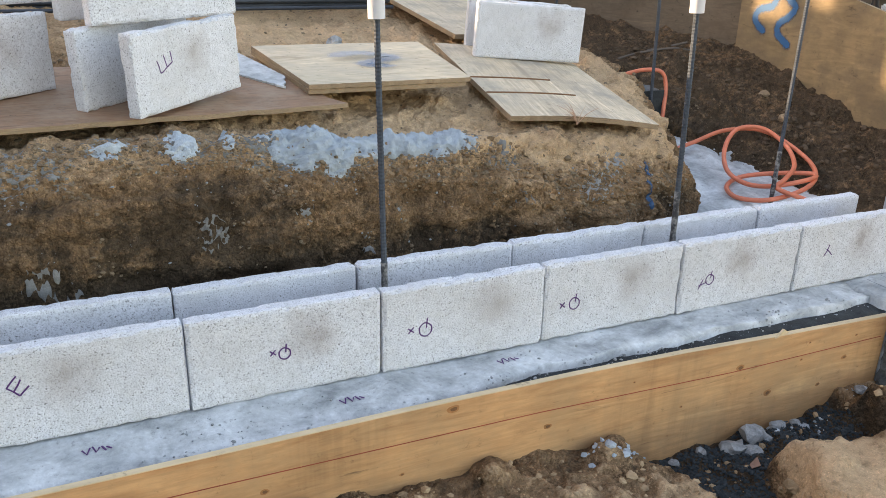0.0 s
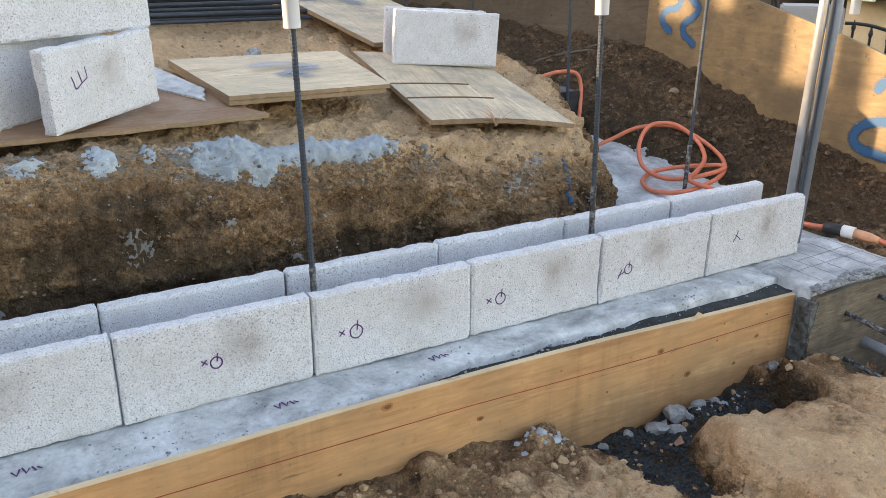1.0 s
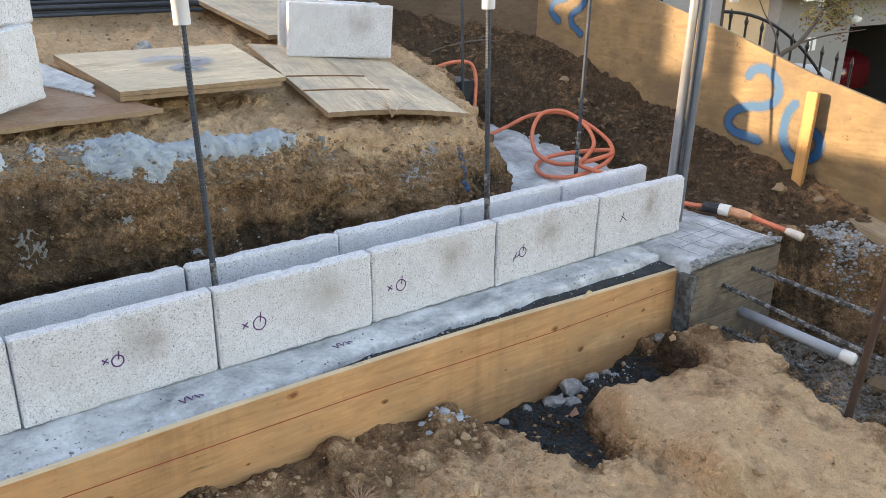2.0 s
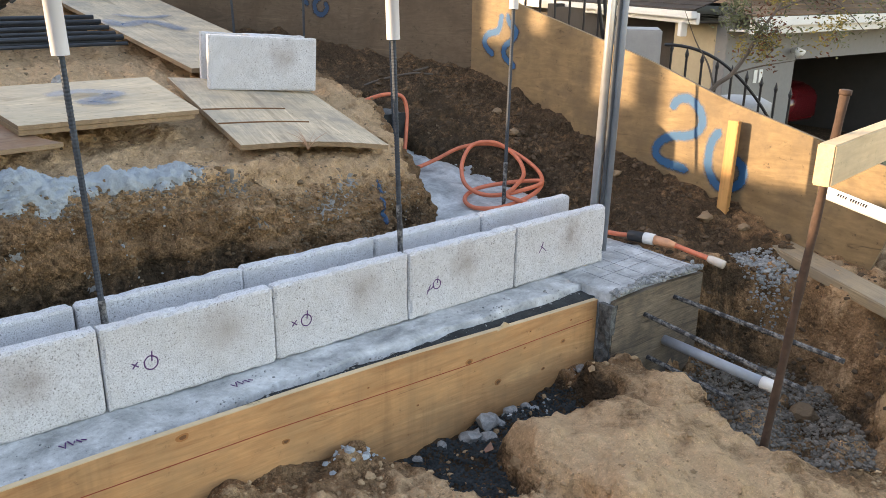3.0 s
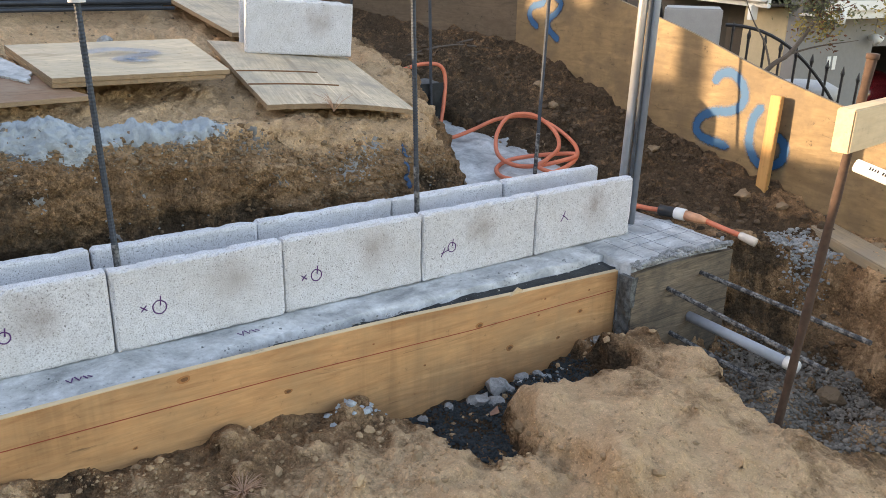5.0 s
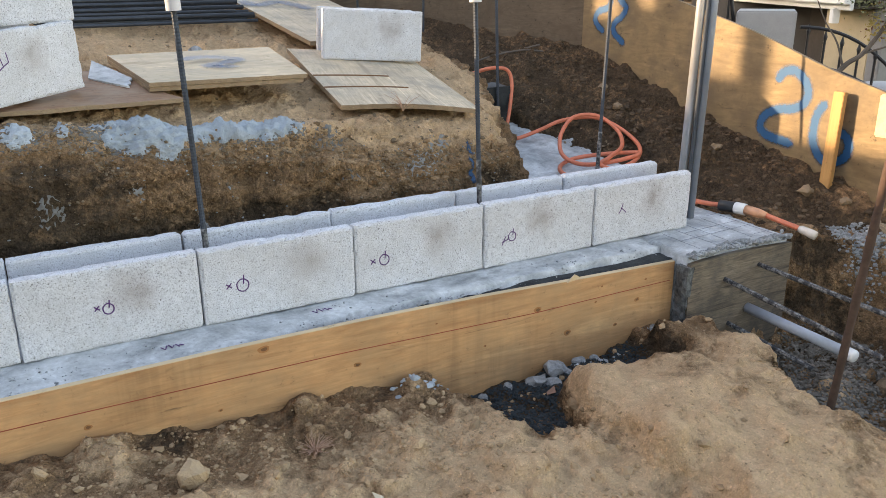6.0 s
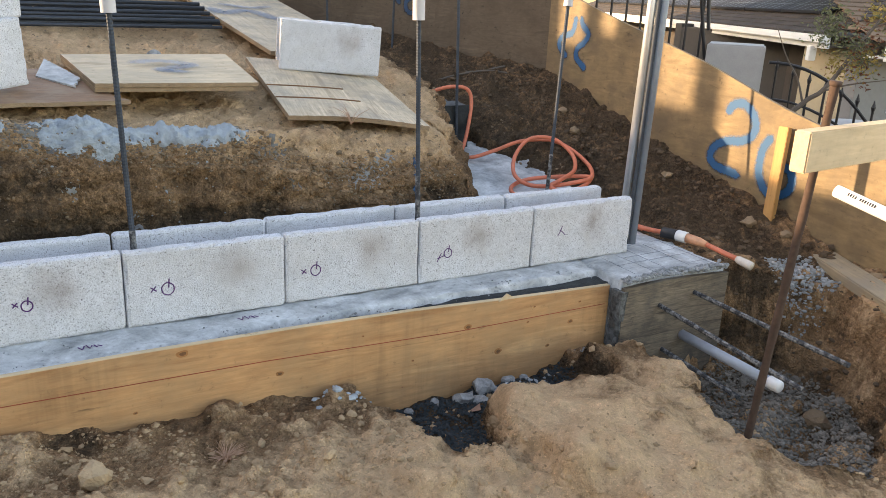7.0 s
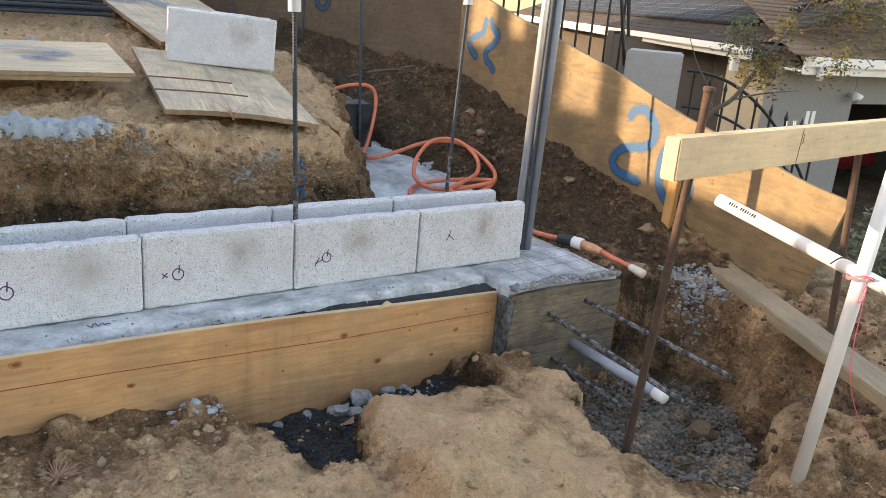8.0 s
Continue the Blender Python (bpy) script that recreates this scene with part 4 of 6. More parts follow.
paint([[(0.310, 0.392), (0.293, 0.431), (0.247, 0.449), (0.198, 0.427), (0.168, 0.385), (0.171, 0.339), (0.217, 0.306), (0.296, 0.291), (0.352, 0.260), (0.368, 0.215), (0.336, 0.185), (0.269, 0.175), (0.195, 0.166)],
       [(0.075, 0.357), (0.112, 0.300), (0.121, 0.233), (0.111, 0.181), (0.068, 0.132), (0.023, 0.130), (-0.024, 0.158), (-0.033, 0.205), (-0.001, 0.242), (0.058, 0.240)]], 0.074)
paint([[(1.320, 0.735), (1.325, 0.690), (1.347, 0.646), (1.416, 0.626), (1.439, 0.588), (1.411, 0.554), (1.360, 0.528)], [(1.290, 0.735), (1.265, 0.690), (1.218, 0.650), (1.244, 0.608), (1.293, 0.575), (1.296, 0.534), (1.260, 0.507), (1.207, 0.478)]], 0.068)
peg = thing("wooden_peg", m=pose(0.700, 0.006, -0.138, 0, 1.5, 0), label="raw wooden peg against the plywood", category="peg")
bm = bmesh.new()
box(bm, (-0.010, -0.022, 0), (0.012, 0.022, 0.535), 0.002)
part("stick", bm, PEG_WOOD, peg)

back = thing("plywood_fence", label="dark weathered plywood along the back of the plot", category="fence", kind="structure")
p0, p1 = Vector((0.80, 1.56, 0)), Vector((-0.16, 3.62, 0))
bz = lambda k: 0.30 + 0.42 * k
segs = 3
for i in range(segs):
    a, b = p0.lerp(p1, i / segs), p0.lerp(p1, (i + 1) / segs)
    d = (b - a).normalized()
    L = (b - a).length
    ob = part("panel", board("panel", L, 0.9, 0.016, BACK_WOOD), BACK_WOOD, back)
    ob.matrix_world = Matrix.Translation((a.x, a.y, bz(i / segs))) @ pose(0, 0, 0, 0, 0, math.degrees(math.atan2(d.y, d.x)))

for stroke in ([(0.389, 2.443, 0.885), (0.363, 2.497, 0.860), (0.353, 2.519, 0.808), (0.363, 2.498, 0.762), (0.378, 2.466, 0.736)],
[(0.444, 2.325, 0.907), (0.430, 2.354, 0.844), (0.412, 2.392, 0.787), (0.392, 2.435, 0.749), (0.395, 2.428, 0.703), (0.413, 2.390, 0.690), (0.426, 2.363, 0.726), (0.418, 2.380, 0.761)],
[(0.106, 3.048, 0.912), (0.119, 3.021, 0.871), (0.113, 3.034, 0.830)],
[(0.093, 3.077, 0.886), (0.075, 3.116, 0.845)]):
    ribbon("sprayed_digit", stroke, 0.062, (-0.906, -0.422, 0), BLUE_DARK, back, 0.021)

# ---- loose plywood sheets on the bank ----
def loose_sheet(name, corners, thick, mat, label, sag=0.0, edge=PLY_EDGE, rag=0.0):
    """A sheet lying on the bank: corners of its upper face, front left, front right, back right, back left."""
    c = [Vector(p) for p in corners]
    ex = (c[1] - c[0]).normalized()
    ez = ex.cross(c[3] - c[0]).normalized()
    ey = ez.cross(ex)
    m = Matrix.Translation(c[0]) @ Matrix((ex, ey, ez)).transposed().to_4x4()
    inv = m.inverted()
    q = [inv @ p for p in c]
    n, k = 24, 12
    bm = bmesh.new()
    top = [[None] * (n + 1) for _ in range(k + 1)]
    low = [[None] * (n + 1) for _ in range(k + 1)]
    for j in range(k + 1):
        for i in range(n + 1):
            u, v = i / n, j / k
            p = q[0] * (1 - u) * (1 - v) + q[1] * u * (1 - v) + q[2] * u * v + q[3] * (1 - u) * v
            p.z += sag * math.sin(math.pi * u) * (1 - v)
            if j in (0, k):
                p.y += 0.002 * math.sin(i * 2.7) * (1 if j == 0 else -1)
            if rag and (j in (0, k) or i == n):
                p += Vector((math.sin(j * 5.1 + i * 0.3), 0.5 * math.sin(i * 4.3 + j) + 0.5 * math.sin(i * 1.7), 0)) * rag * (1.0 if i > n * 0.6 else 0.25)
            top[j][i] = bm.verts.new(p)
            low[j][i] = bm.verts.new(p - Vector((0, 0, thick)))
    for j in range(k):
        for i in range(n):
            bm.faces.new((top[j][i], top[j][i + 1], top[j + 1][i + 1], top[j + 1][i]))
            bm.faces.new((low[j][i], low[j + 1][i], low[j + 1][i + 1], low[j][i + 1]))
    sides = []
    for i in range(n):
        sides.append(bm.faces.new((low[0][i], low[0][i + 1], top[0][i + 1], top[0][i])))
        sides.append(bm.faces.new((top[k][i], top[k][i + 1], low[k][i + 1], low[k][i])))
    for j in range(k):
        sides.append(bm.faces.new((top[j][0], top[j + 1][0], low[j + 1][0], low[j][0])))
        sides.append(bm.faces.new((low[j][n], low[j + 1][n], top[j + 1][n], top[j][n])))
    for f in sides:
        f.material_index = 1
    me = finish(bm, name, mat)
    me.materials.append(edge)
    return thing(name, me, m, label=label, category="plywood sheet", group="loose plywood")


# ---- spare blocks ----
for (x, y, z, rz, ry, seed, mark) in ((-1.856, 0.642, 0.490, 44.0, -2.4, 301, 1), (-2.307, 0.722, 0.502, 46, 0, 302, 0), (-1.894, 0.705, 0.684, 24, -1.5, 303, 0), (-2.26, 1.06, 0.697, 42, 0, 304, 0)):
    ob = thing("concrete_block", block_mesh(seed, web_top=0.15), pose(x, y, z, 0, ry, rz), label="light grey concrete block stacked on brown plywood", category="block", group="spare blocks")
    if mark:
        pen(ob, [[(-0.123, 0.122), (-0.117, 0.108), (-0.112, 0.093), (-0.090, 0.103), (-0.070, 0.112)], [(-0.098, 0.131), (-0.094, 0.117), (-0.090, 0.104)], [(-0.074, 0.138), (-0.072, 0.126), (-0.070, 0.112)]])
thing("concrete_block", block_mesh(305, flip=True, chip=0.6), pose(-0.622, 1.128, 0.486, 0, 3.2, -14), label="light grey concrete block set upside down on plywood", category="block", group="spare blocks")

# ---- loose sheets ----
sheet_a = loose_sheet("plywood_sheet", ((-2.75, 0.40, 0.494), (-1.46, 0.655, 0.462), (-1.60, 1.10, 0.512), (-2.7, 1.15, 0.530)), 0.012, PLY_BROWN, "brown weathered plywood sheet under the stacked blocks", rag=0.012)
sheet_b = loose_sheet("plywood_sheet", ((-1.54, 0.73, 0.505), (-1.016, 0.788, 0.494), (-1.007, 1.236, 0.550), (-1.58, 1.29, 0.545)), 0.013, PLY_PALE, "pale raw plywood sheet with a faint blue smear")
loose_sheet("plywood_sheet", ((-1.54, 0.735, 0.4905), (-1.03, 0.792, 0.4795), (-1.02, 1.236, 0.5355), (-1.58, 1.29, 0.5305)), 0.013, PLY_PALE, "raw plywood sheet under another sheet")
sheet_c = loose_sheet("plywood_sheet", ((-0.977, 0.595, 0.409), (-0.495, 0.516, 0.366), (-0.415, 1.28, 0.495), (-0.892, 1.357, 0.530)), 0.016, PLY_GREY, "greyed plywood sheet with two saw slits", sag=0.012)
sheet_d = loose_sheet("plywood_sheet", ((-0.755, 1.46, 0.545), (-0.28, 1.48, 0.545), (-0.30, 3.25, 0.80), (-0.83, 3.25, 0.80)), 0.018, PLY_GREY, "long grey plywood walkway sheet with blue spray")
for k, (v, u1) in enumerate(((0.27, 0.62), (0.47, 0.58))):
    inv = sheet_c.matrix_world.inverted()
    A = [Vector(p) for p in ((-0.977, 0.595, 0.409), (-0.495, 0.516, 0.366), (-0.415, 1.28, 0.495), (-0.892, 1.357, 0.530))]
    l0, r0 = inv @ A[0].lerp(A[3], v), inv @ A[1].lerp(A[2], v)
    e = l0.lerp(r0, u1)
    part("slit", tube([l0.lerp(e, i / 12) + Vector((0, 0, 0.012 * math.sin(math.pi * u1 * i / 12) * (1 - v) + 0.001)) for i in range(13)], 0.0032, 6), KNOT, sheet_c, "dark saw slit")


def smear(parent, ctrl, width, mat):
    inv = parent.matrix_world.inverted()
    ob = ribbon("paint_smear", [inv @ Vector(c) for c in ctrl], width, (0, 0, 1), mat, parent, 0.0025)
    return ob


smear(sheet_b, ((-1.40, 1.02, 0.535), (-1.30, 1.06, 0.54), (-1.19, 1.02, 0.53), (-1.30, 0.95, 0.52), (-1.20, 0.92, 0.515)), 0.12, BLUE_FADED)
smear(sheet_d, ((-0.764, 2.448, 0.689), (-0.728, 2.282, 0.665), (-0.594, 2.359, 0.676), (-0.529, 2.243, 0.660), (-0.500, 2.113, 0.641)), 0.15, BLUE_FADED)
smear(sheet_d, ((-0.70, 2.55, 0.703), (-0.55, 2.45, 0.689), (-0.40, 2.5, 0.696)), 0.10, BLUE_FADED)
scrap = loose_sheet("cement_scrap", ((-1.685, 0.97, 0.5045), (-1.590, 0.81, 0.490), (-1.560, 0.93, 0.502), (-1.635, 1.27, 0.531)), 0.006, FOOTING, "thin grey cement-caked scrap on brown plywood", edge=FOOTING, rag=0.004)

# ---- bars, tools and litter behind ----
rr = random.Random(5)
for i in range(15):
    y = 1.93 + 0.037 * i + rr.uniform(-0.015, 0.015)
    x1 = -0.90 + rr.uniform(-0.02, 0.10)
    z = 0.615 + 0.14 * (y - 1.95) + (0.018 if i % 3 == 1 else 0)
    ob = thing("steel_bar", m=aim((x1, y, z), (x1 - 3.5, y - 0.10 + rr.uniform(-0.05, 0.05), z)), label="long dark steel bar lying in a bundle on soil", category="bar", group="bundle of dark bars")
    part("rod", tube([(0, 0, 0), (0, 0, 3.4)], 0.0098 if i % 4 else 0.0075, 10), DARK_PIPE, ob, smooth=True)

wheel = thing("wheel", m=pose(-1.20, 2.98, 0.99, 0, 80, 60), label="black rubber wheel with thick lugs", category="wheel")
bm = bmesh.new()
R, r = 0.20, 0.085
for i in range(40):
    a = math.tau * i / 40
    for j in range(12):
        b = math.tau * j / 12
        bm.verts.new(((R + r * math.cos(b)) * math.cos(a), (R + r * math.cos(b)) * math.sin(a), r * 0.8 * math.sin(b)))
bm.verts.ensure_lookup_table()
for i in range(40):
    for j in range(12):
        bm.faces.new([bm.verts[((i + di) % 40) * 12 + (j + dj) % 12] for di, dj in ((0, 0), (1, 0), (1, 1), (0, 1))])
part("tyre", bm, BLACK, wheel, smooth=True)
for i in range(20):
    bm = bmesh.new()
    box(bm, (R + r - 0.006, -0.016, -0.055), (R + r + 0.012, 0.016, 0.055), 0.004, pose(0, 0, 0, 0, 0, 18 * i) @ pose(0, 0, 0, 22 * (1 if i % 2 else -1)))
    part("lug", bm, BLACK, wheel)
part("hub", tube([(0, 0, -0.05), (0, 0, 0.05)], 0.115, 20), STEEL_DARK, wheel, "dull steel hub", True)

RED = plain_mat("red_paint", (0.42, 0.03, 0.035), 0.4, 0, 0.1, 30, 0.02)
WHITE = plain_mat("white_print", (0.75, 0.75, 0.75), 0.5, 0, 0.05, 30, 0.0)
can = thing("can", m=pose(-0.80, 3.28, 0.802), label="red can with pale printed label on the walkway", category="can")
part("body", tube([(0, 0, 0), (0, 0, 0.002), (0, 0, 0.15), (0, 0, 0.155)], 0, 24, radii=[0.044, 0.047, 0.047, 0.044]), RED, can, smooth=True)
bm = bmesh.new()
for i, w in enumerate((0.05, 0.062, 0.055)):
    for k in range(6):
        a = -2.0 + (k - 2.5) * 0.22 * (w / 0.06)
        box(bm, (-0.0045, -0.0008, -0.004), (0.0045, 0.0008, 0.004), 0, Matrix.Translation((0.0478 * math.cos(a), 0.0478 * math.sin(a), 0.075 - i * 0.017)) @ pose(0, 0, 0, 0, 0, math.degrees(a) + 90))
part("label", bm, WHITE, can, "white printed bars")

GLOVE_Y = plain_mat("yellow_leather", (0.42, 0.28, 0.07), 0.85, 0, 0.25, 50, 0.3)
glove = thing("work_glove", m=pose(-0.62, 3.02, 0.776, 0, 0, -20), label="folded yellow and black work glove on the walkway", category="glove")
for nm, mt, pts, rad, lab in (("palm", GLOVE_Y, ((-0.06, 0, 0.03), (-0.02, 0, 0.036), (0.05, 0, 0.032)), (0.03, 0.036, 0.026), "yellow leather back"),
                              ("cuff", BLACK, ((-0.07, -0.02, 0.012), (0.0, -0.03, 0.016), (0.07, -0.02, 0.012), (0.12, -0.005, 0.02)), (0.014, 0.018, 0.016, 0.007), "black cuff")):
    bm = tube(spline(pts, 4), 0, 12, radii=[float(np.interp(i, np.linspace(0, (len(pts) - 1) * 4, len(pts)), rad)) for i in range((len(pts) - 1) * 4 + 1)])
    for v in bm.verts:
        v.co.z = 0.004 + (v.co.z - 0.004) * 0.62
    part(nm, bm, mt, glove, lab, True)

# ---- hoses ----
hose = thing("hose", label="orange rubber hose coiled on the trench concrete", category="hose")
lead = [(-0.06, 1.33, 0.375), (0.03, 1.29, 0.402), (0.105, 1.267, 0.395), (0.125, 1.25, 0.34), (0.085, 1.20, 0.24), (0.03, 1.14, 0.165), (-0.02, 1.08, 0.130), (0.01, 1.03, 0.128), (0.12, 1.03, 0.150), (0.26, 1.03, 0.185), (0.38, 0.97, 0.195),
        (0.42, 0.86, 0.17), (0.40, 0.70, 0.125), (0.31, 0.585, 0.100), (0.18, 0.525, 0.082), (0.03, 0.530, 0.062), (-0.045, 0.60, 0.060), (-0.01, 0.69, 0.072), (0.10, 0.735, 0.085), (0.24, 0.70, 0.095), (0.33, 0.62, 0.105), (0.26, 0.56, 0.108),
        (0.11, 0.58, 0.092), (0.035, 0.64, 0.090), (0.04, 0.75, 0.112), (0.12, 0.86, 0.165), (0.24, 0.93, 0.215), (0.345, 0.90, 0.215), (0.375, 0.80, 0.165), (0.30, 0.68, 0.125), (0.14, 0.57, 0.115), (0.07, 0.535, 0.10), (0.14, 0.46, 0.07), (0.20, 0.36, 0.045), (0.22, 0.25, 0.022), (0.225, 0.17, 0.014)]
part("tube", tube(spline(lead, 9), 0.0086, 10), ORANGE, hose, smooth=True)
far_hose = thing("hose", label="orange rubber hose trailing over the soil", category="hose")
part("tube", tube(spline([(-0.85, 4.1, 0.90), (-0.60, 3.55, 0.855), (-0.40, 3.12, 0.80), (-0.24, 2.85, 0.70), (-0.15, 2.7, 0.62)], 8), 0.0135, 10), ORANGE, far_hose, smooth=True)

cord = thing("hose_coupling", label="orange cable with black and white coupling on the pad", category="coupling")
q = [Vector(p) for p in ((0.20, 0.26, 0.020), (0.225, 0.14, 0.020), (0.240, 0.082, 0.024), (0.258, 0.030, 0.025), (0.272, -0.020, 0.024), (0.285, -0.085, 0.020), (0.290, -0.15, 0.012), (0.300, -0.205, 0.004), (0.312, -0.262, -0.008))]
part("cable", tube(spline(q[:3], 6), 0.0085, 10), ORANGE, cord, smooth=True)
part("sleeve", tube([q[2] - (q[3] - q[2]) * 0.05, q[2], q[2].lerp(q[3], 0.98), q[3]], 0, 16, radii=[0.014, 0.0195, 0.0195, 0.018]), BLACK, cord, "ribbed black sleeve", True)
part("collar", tube([q[3], q[3].lerp(q[4], 0.05), q[3].lerp(q[4], 0.75)], 0, 16, radii=[0.018, 0.0205, 0.0205]), PVC, cord, "white collar", True)
part("nozzle", tube([q[3].lerp(q[4], 0.75), q[4].lerp(q[5], 0.55), q[5]], 0, 14, radii=[0.017, 0.0165, 0.0105]), BOOT, cord, "clear orange-tinted boot", True)
part("tail", tube(spline([q[5], q[6], q[7]], 6), 0.0090, 10), ORANGE, cord, smooth=True)
part("plug", tube([q[7], q[7].lerp(q[8], 0.15), q[7].lerp(q[8], 0.8), q[8]], 0, 14, radii=[0.010, 0.0135, 0.0155, 0.0145]), CLEAR, cord, "clear plastic plug", True)

# ---- board on the slope, twine, dry stems ----
old = thing("plank", m=Matrix.Translation((0.715, -0.225, -0.022)) @ pose(0, 0, 0, 7, 3.5, -111), label="weathered grey plank lying on the slope", category="plank")
bm = bmesh.new()
box(bm, (0, -0.045, -0.03), (1.3, 0.045, 0.010), 0.004)
part("board", bm, OLD_LUMBER, old)

twine = thing("twine", label="pink twine knotted round the white pipes", category="twine")
tz = Vector((0.150, -1.03, 0.265))
ringpts = [tz + Vector((0.030 * math.cos(a), 0.030 * math.sin(a), 0.008 * math.sin(2 * a) + 0.004 * k)) for k in range(2) for a in (0, 0.9, 1.8, 2.7, 3.6, 4.5, 5.4)]
part("knot", tube(spline(ringpts, 5), 0.0018, 5), PINK, twine)
part("loose_end", tube(spline([(0.125, -1.06, 0.262), (0.118, -1.065, 0.22), (0.13, -1.062, 0.10), (0.155, -1.06, 0.02), (0.22, -1.06, -0.08), (0.31, -1.06, -0.17), (0.45, -1.06, -0.27)], 6), 0.0013, 5), PINK, twine)
part("loop", tube(spline([(0.128, -1.06, 0.262), (0.105, -1.063, 0.245), (0.098, -1.063, 0.222), (0.115, -1.063, 0.224), (0.125, -1.06, 0.255)], 5), 0.0013, 5), PINK, twine)
tie = thing("cable_tie", label="black plastic tie round the white pipe", category="tie")
part("strap", tube(spline([(0.112, -0.972, 0.283), (0.130, -0.985, 0.300), (0.150, -1.0, 0.296), (0.165, -1.01, 0.288), (0.20, -1.02, 0.290)], 5), 0.002, 5), BLACK, tie)


def stems(name, at, n, length, spread, mat, label, seed):
    rs = random.Random(seed)
    ob = thing(name, m=Matrix.Translation(at), label=label, category="dry grass")
    bm = bmesh.new()
    for _ in range(n):
        a, l = rs.uniform(0, math.tau), length * rs.uniform(0.5, 1.0)
        o = spread * rs.uniform(0.3, 1.0)
        d = Vector((math.cos(a) * o, math.sin(a) * o, 1)).normalized()
        p1, p2 = d * l * 0.5 + Vector((rs.uniform(-1, 1), rs.uniform(-1, 1), 0)) * l * 0.08, d * l + Vector((math.cos(a), math.sin(a), -0.4)) * l * 0.25
        tube(spline([(0, 0, -0.004), p1, p2], 3), 0, 4, radii=[0.0012, 0.0011, 0.001, 0.0009, 0.0008, 0.0006, 0.0004], bm=bm)
    part("stems", bm, mat, ob)
    return ob


DRY = plain_mat("dry_stem", (0.46, 0.28, 0.19), 0.9, 0, 0.35, 60, 0.0)
stems("dry_grass", (-1.468, -0.372, ground_z(-1.468, -0.372)), 44, 0.050, 1.9, DRY, "tuft of dry reddish stems in the soil", 3)
stems("dry_grass", (-0.78, 0.545, 0.385), 11, 0.075, 0.9, DRY, "sparse dry stems under the plywood sheet", 4)


# ---- pen and chalk marks on the concrete ----
def floor_marks(name, strokes, mat, label, r=0.0011):
    bm = bmesh.new()
    for s in strokes:
        tube([(a, b, 0.0022) for a, b in s], r, 5, bm=bm)
    for v in bm.verts:
        v.co.z = 0.0022 + (v.co.z - 0.0022) * 0.5
    return part(name, bm, mat, footing, label)


for cx, cy in ((-1.697, -0.074), (-2.18, -0.063), (-1.32, -0.048)):
    floor_marks("pen_mark", [[(cx - 0.022, cy + 0.004), (cx - 0.014, cy - 0.012), (cx - 0.008, cy + 0.008)], [(cx - 0.004, cy + 0.010), (cx + 0.002, cy - 0.010), (cx + 0.008, cy + 0.004)],
                             [(cx + 0.012, cy + 0.006), (cx + 0.018, cy - 0.009)], [(cx + 0.020, cy + 0.002), (cx + 0.028, cy - 0.006)]], INK, "purple scribbled measure", 0.0019)
floor_marks("layout_line", [[(-0.125, -0.015), (-0.131, -0.185)], [(-0.06, -0.01), (-0.055, -0.195)], [(0.003, -0.198), (0.012, -0.03), (0.02, 0.2)], [(-0.13, -0.10), (0.22, -0.085)], [(-0.05, -0.045), (0.24, -0.03)],
                            [(0.10, -0.19), (0.12, 0.10)], [(0.134, -0.164), (0.224, -0.165)], [(0.19, -0.19), (0.20, 0.05)], [(0.05, 0.055), (0.24, 0.065)]], CHALK, "dark snapped layout lines", 0.0007)


# ---- neighbour's house, gate and tree beyond the fence ----
STUCCO = plain_mat("grey_stucco", (0.36, 0.355, 0.35), 0.95, 0, 0.10, 120, 0.3)
# wall and soffit below the wing's eave: its shade put into the colour
EAVE_SHADE = plain_mat("eave_shade_brown", (0.055, 0.045, 0.038), 0.9, 0, 0.25, 30, 0.2)
# darker copy of the grey stucco, with shade mixed into its colour
SHADED_STUCCO = plain_mat("shaded_grey_stucco", (0.235, 0.228, 0.22), 0.95, 0, 0.10, 120, 0.3)
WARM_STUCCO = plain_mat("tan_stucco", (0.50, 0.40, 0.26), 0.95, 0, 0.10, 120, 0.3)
TRIM = plain_mat("white_trim", (0.74, 0.74, 0.72), 0.6, 0, 0.06, 20, 0.05)
IRON = plain_mat("black_iron", (0.025, 0.024, 0.026), 0.5, 0.4, 0.2, 60, 0.05)
# walls inside the garage, coloured dark to stand for its shadow
SHADOW_IN = plain_mat("interior_shade", (0.06, 0.055, 0.05), 0.9, 0, 0.2, 5, 0.0)
CAR_RED = plain_mat("dark_red_paint", (0.11, 0.008, 0.012), 0.18, 0.0, 0.05, 10, 0.0)
GLASS = plain_mat("dark_glass", (0.02, 0.022, 0.026), 0.05, 0.0, 0.05, 10, 0.0)
PANEL = plain_mat("solar_cell", (0.022, 0.026, 0.035), 0.7, 0.0, 0.15, 8, 0.0)

PANEL.node_tree.nodes["Principled BSDF"].inputs["Specular IOR Level"].default_value = 0.2


def shingle_mat(name, lo, hi):
    m, nt, b = material(name, 0.95)
    v = coords(nt)
    oi = nt.nodes.new("ShaderNodeNewGeometry")
    n1 = noise_tex(nt, v, 40, 4, 0.7)
    f = math_node(nt, "ADD", math_node(nt, "MULTIPLY", n1, 0.5), math_node(nt, "MULTIPLY", oi.outputs["Random Per Island"], 0.5))
    nt.links.new(mixc(nt, f, lo, hi), b.inputs["Base Color"])
    bump(nt, b, n1, 0.4, 0.004)
    return m


SHINGLE = shingle_mat("brown_shingle", (0.10, 0.058, 0.036), (0.27, 0.175, 0.11))
SHINGLE_DARK = shingle_mat("dark_shingle", (0.022, 0.018, 0.016), (0.068, 0.054, 0.047))


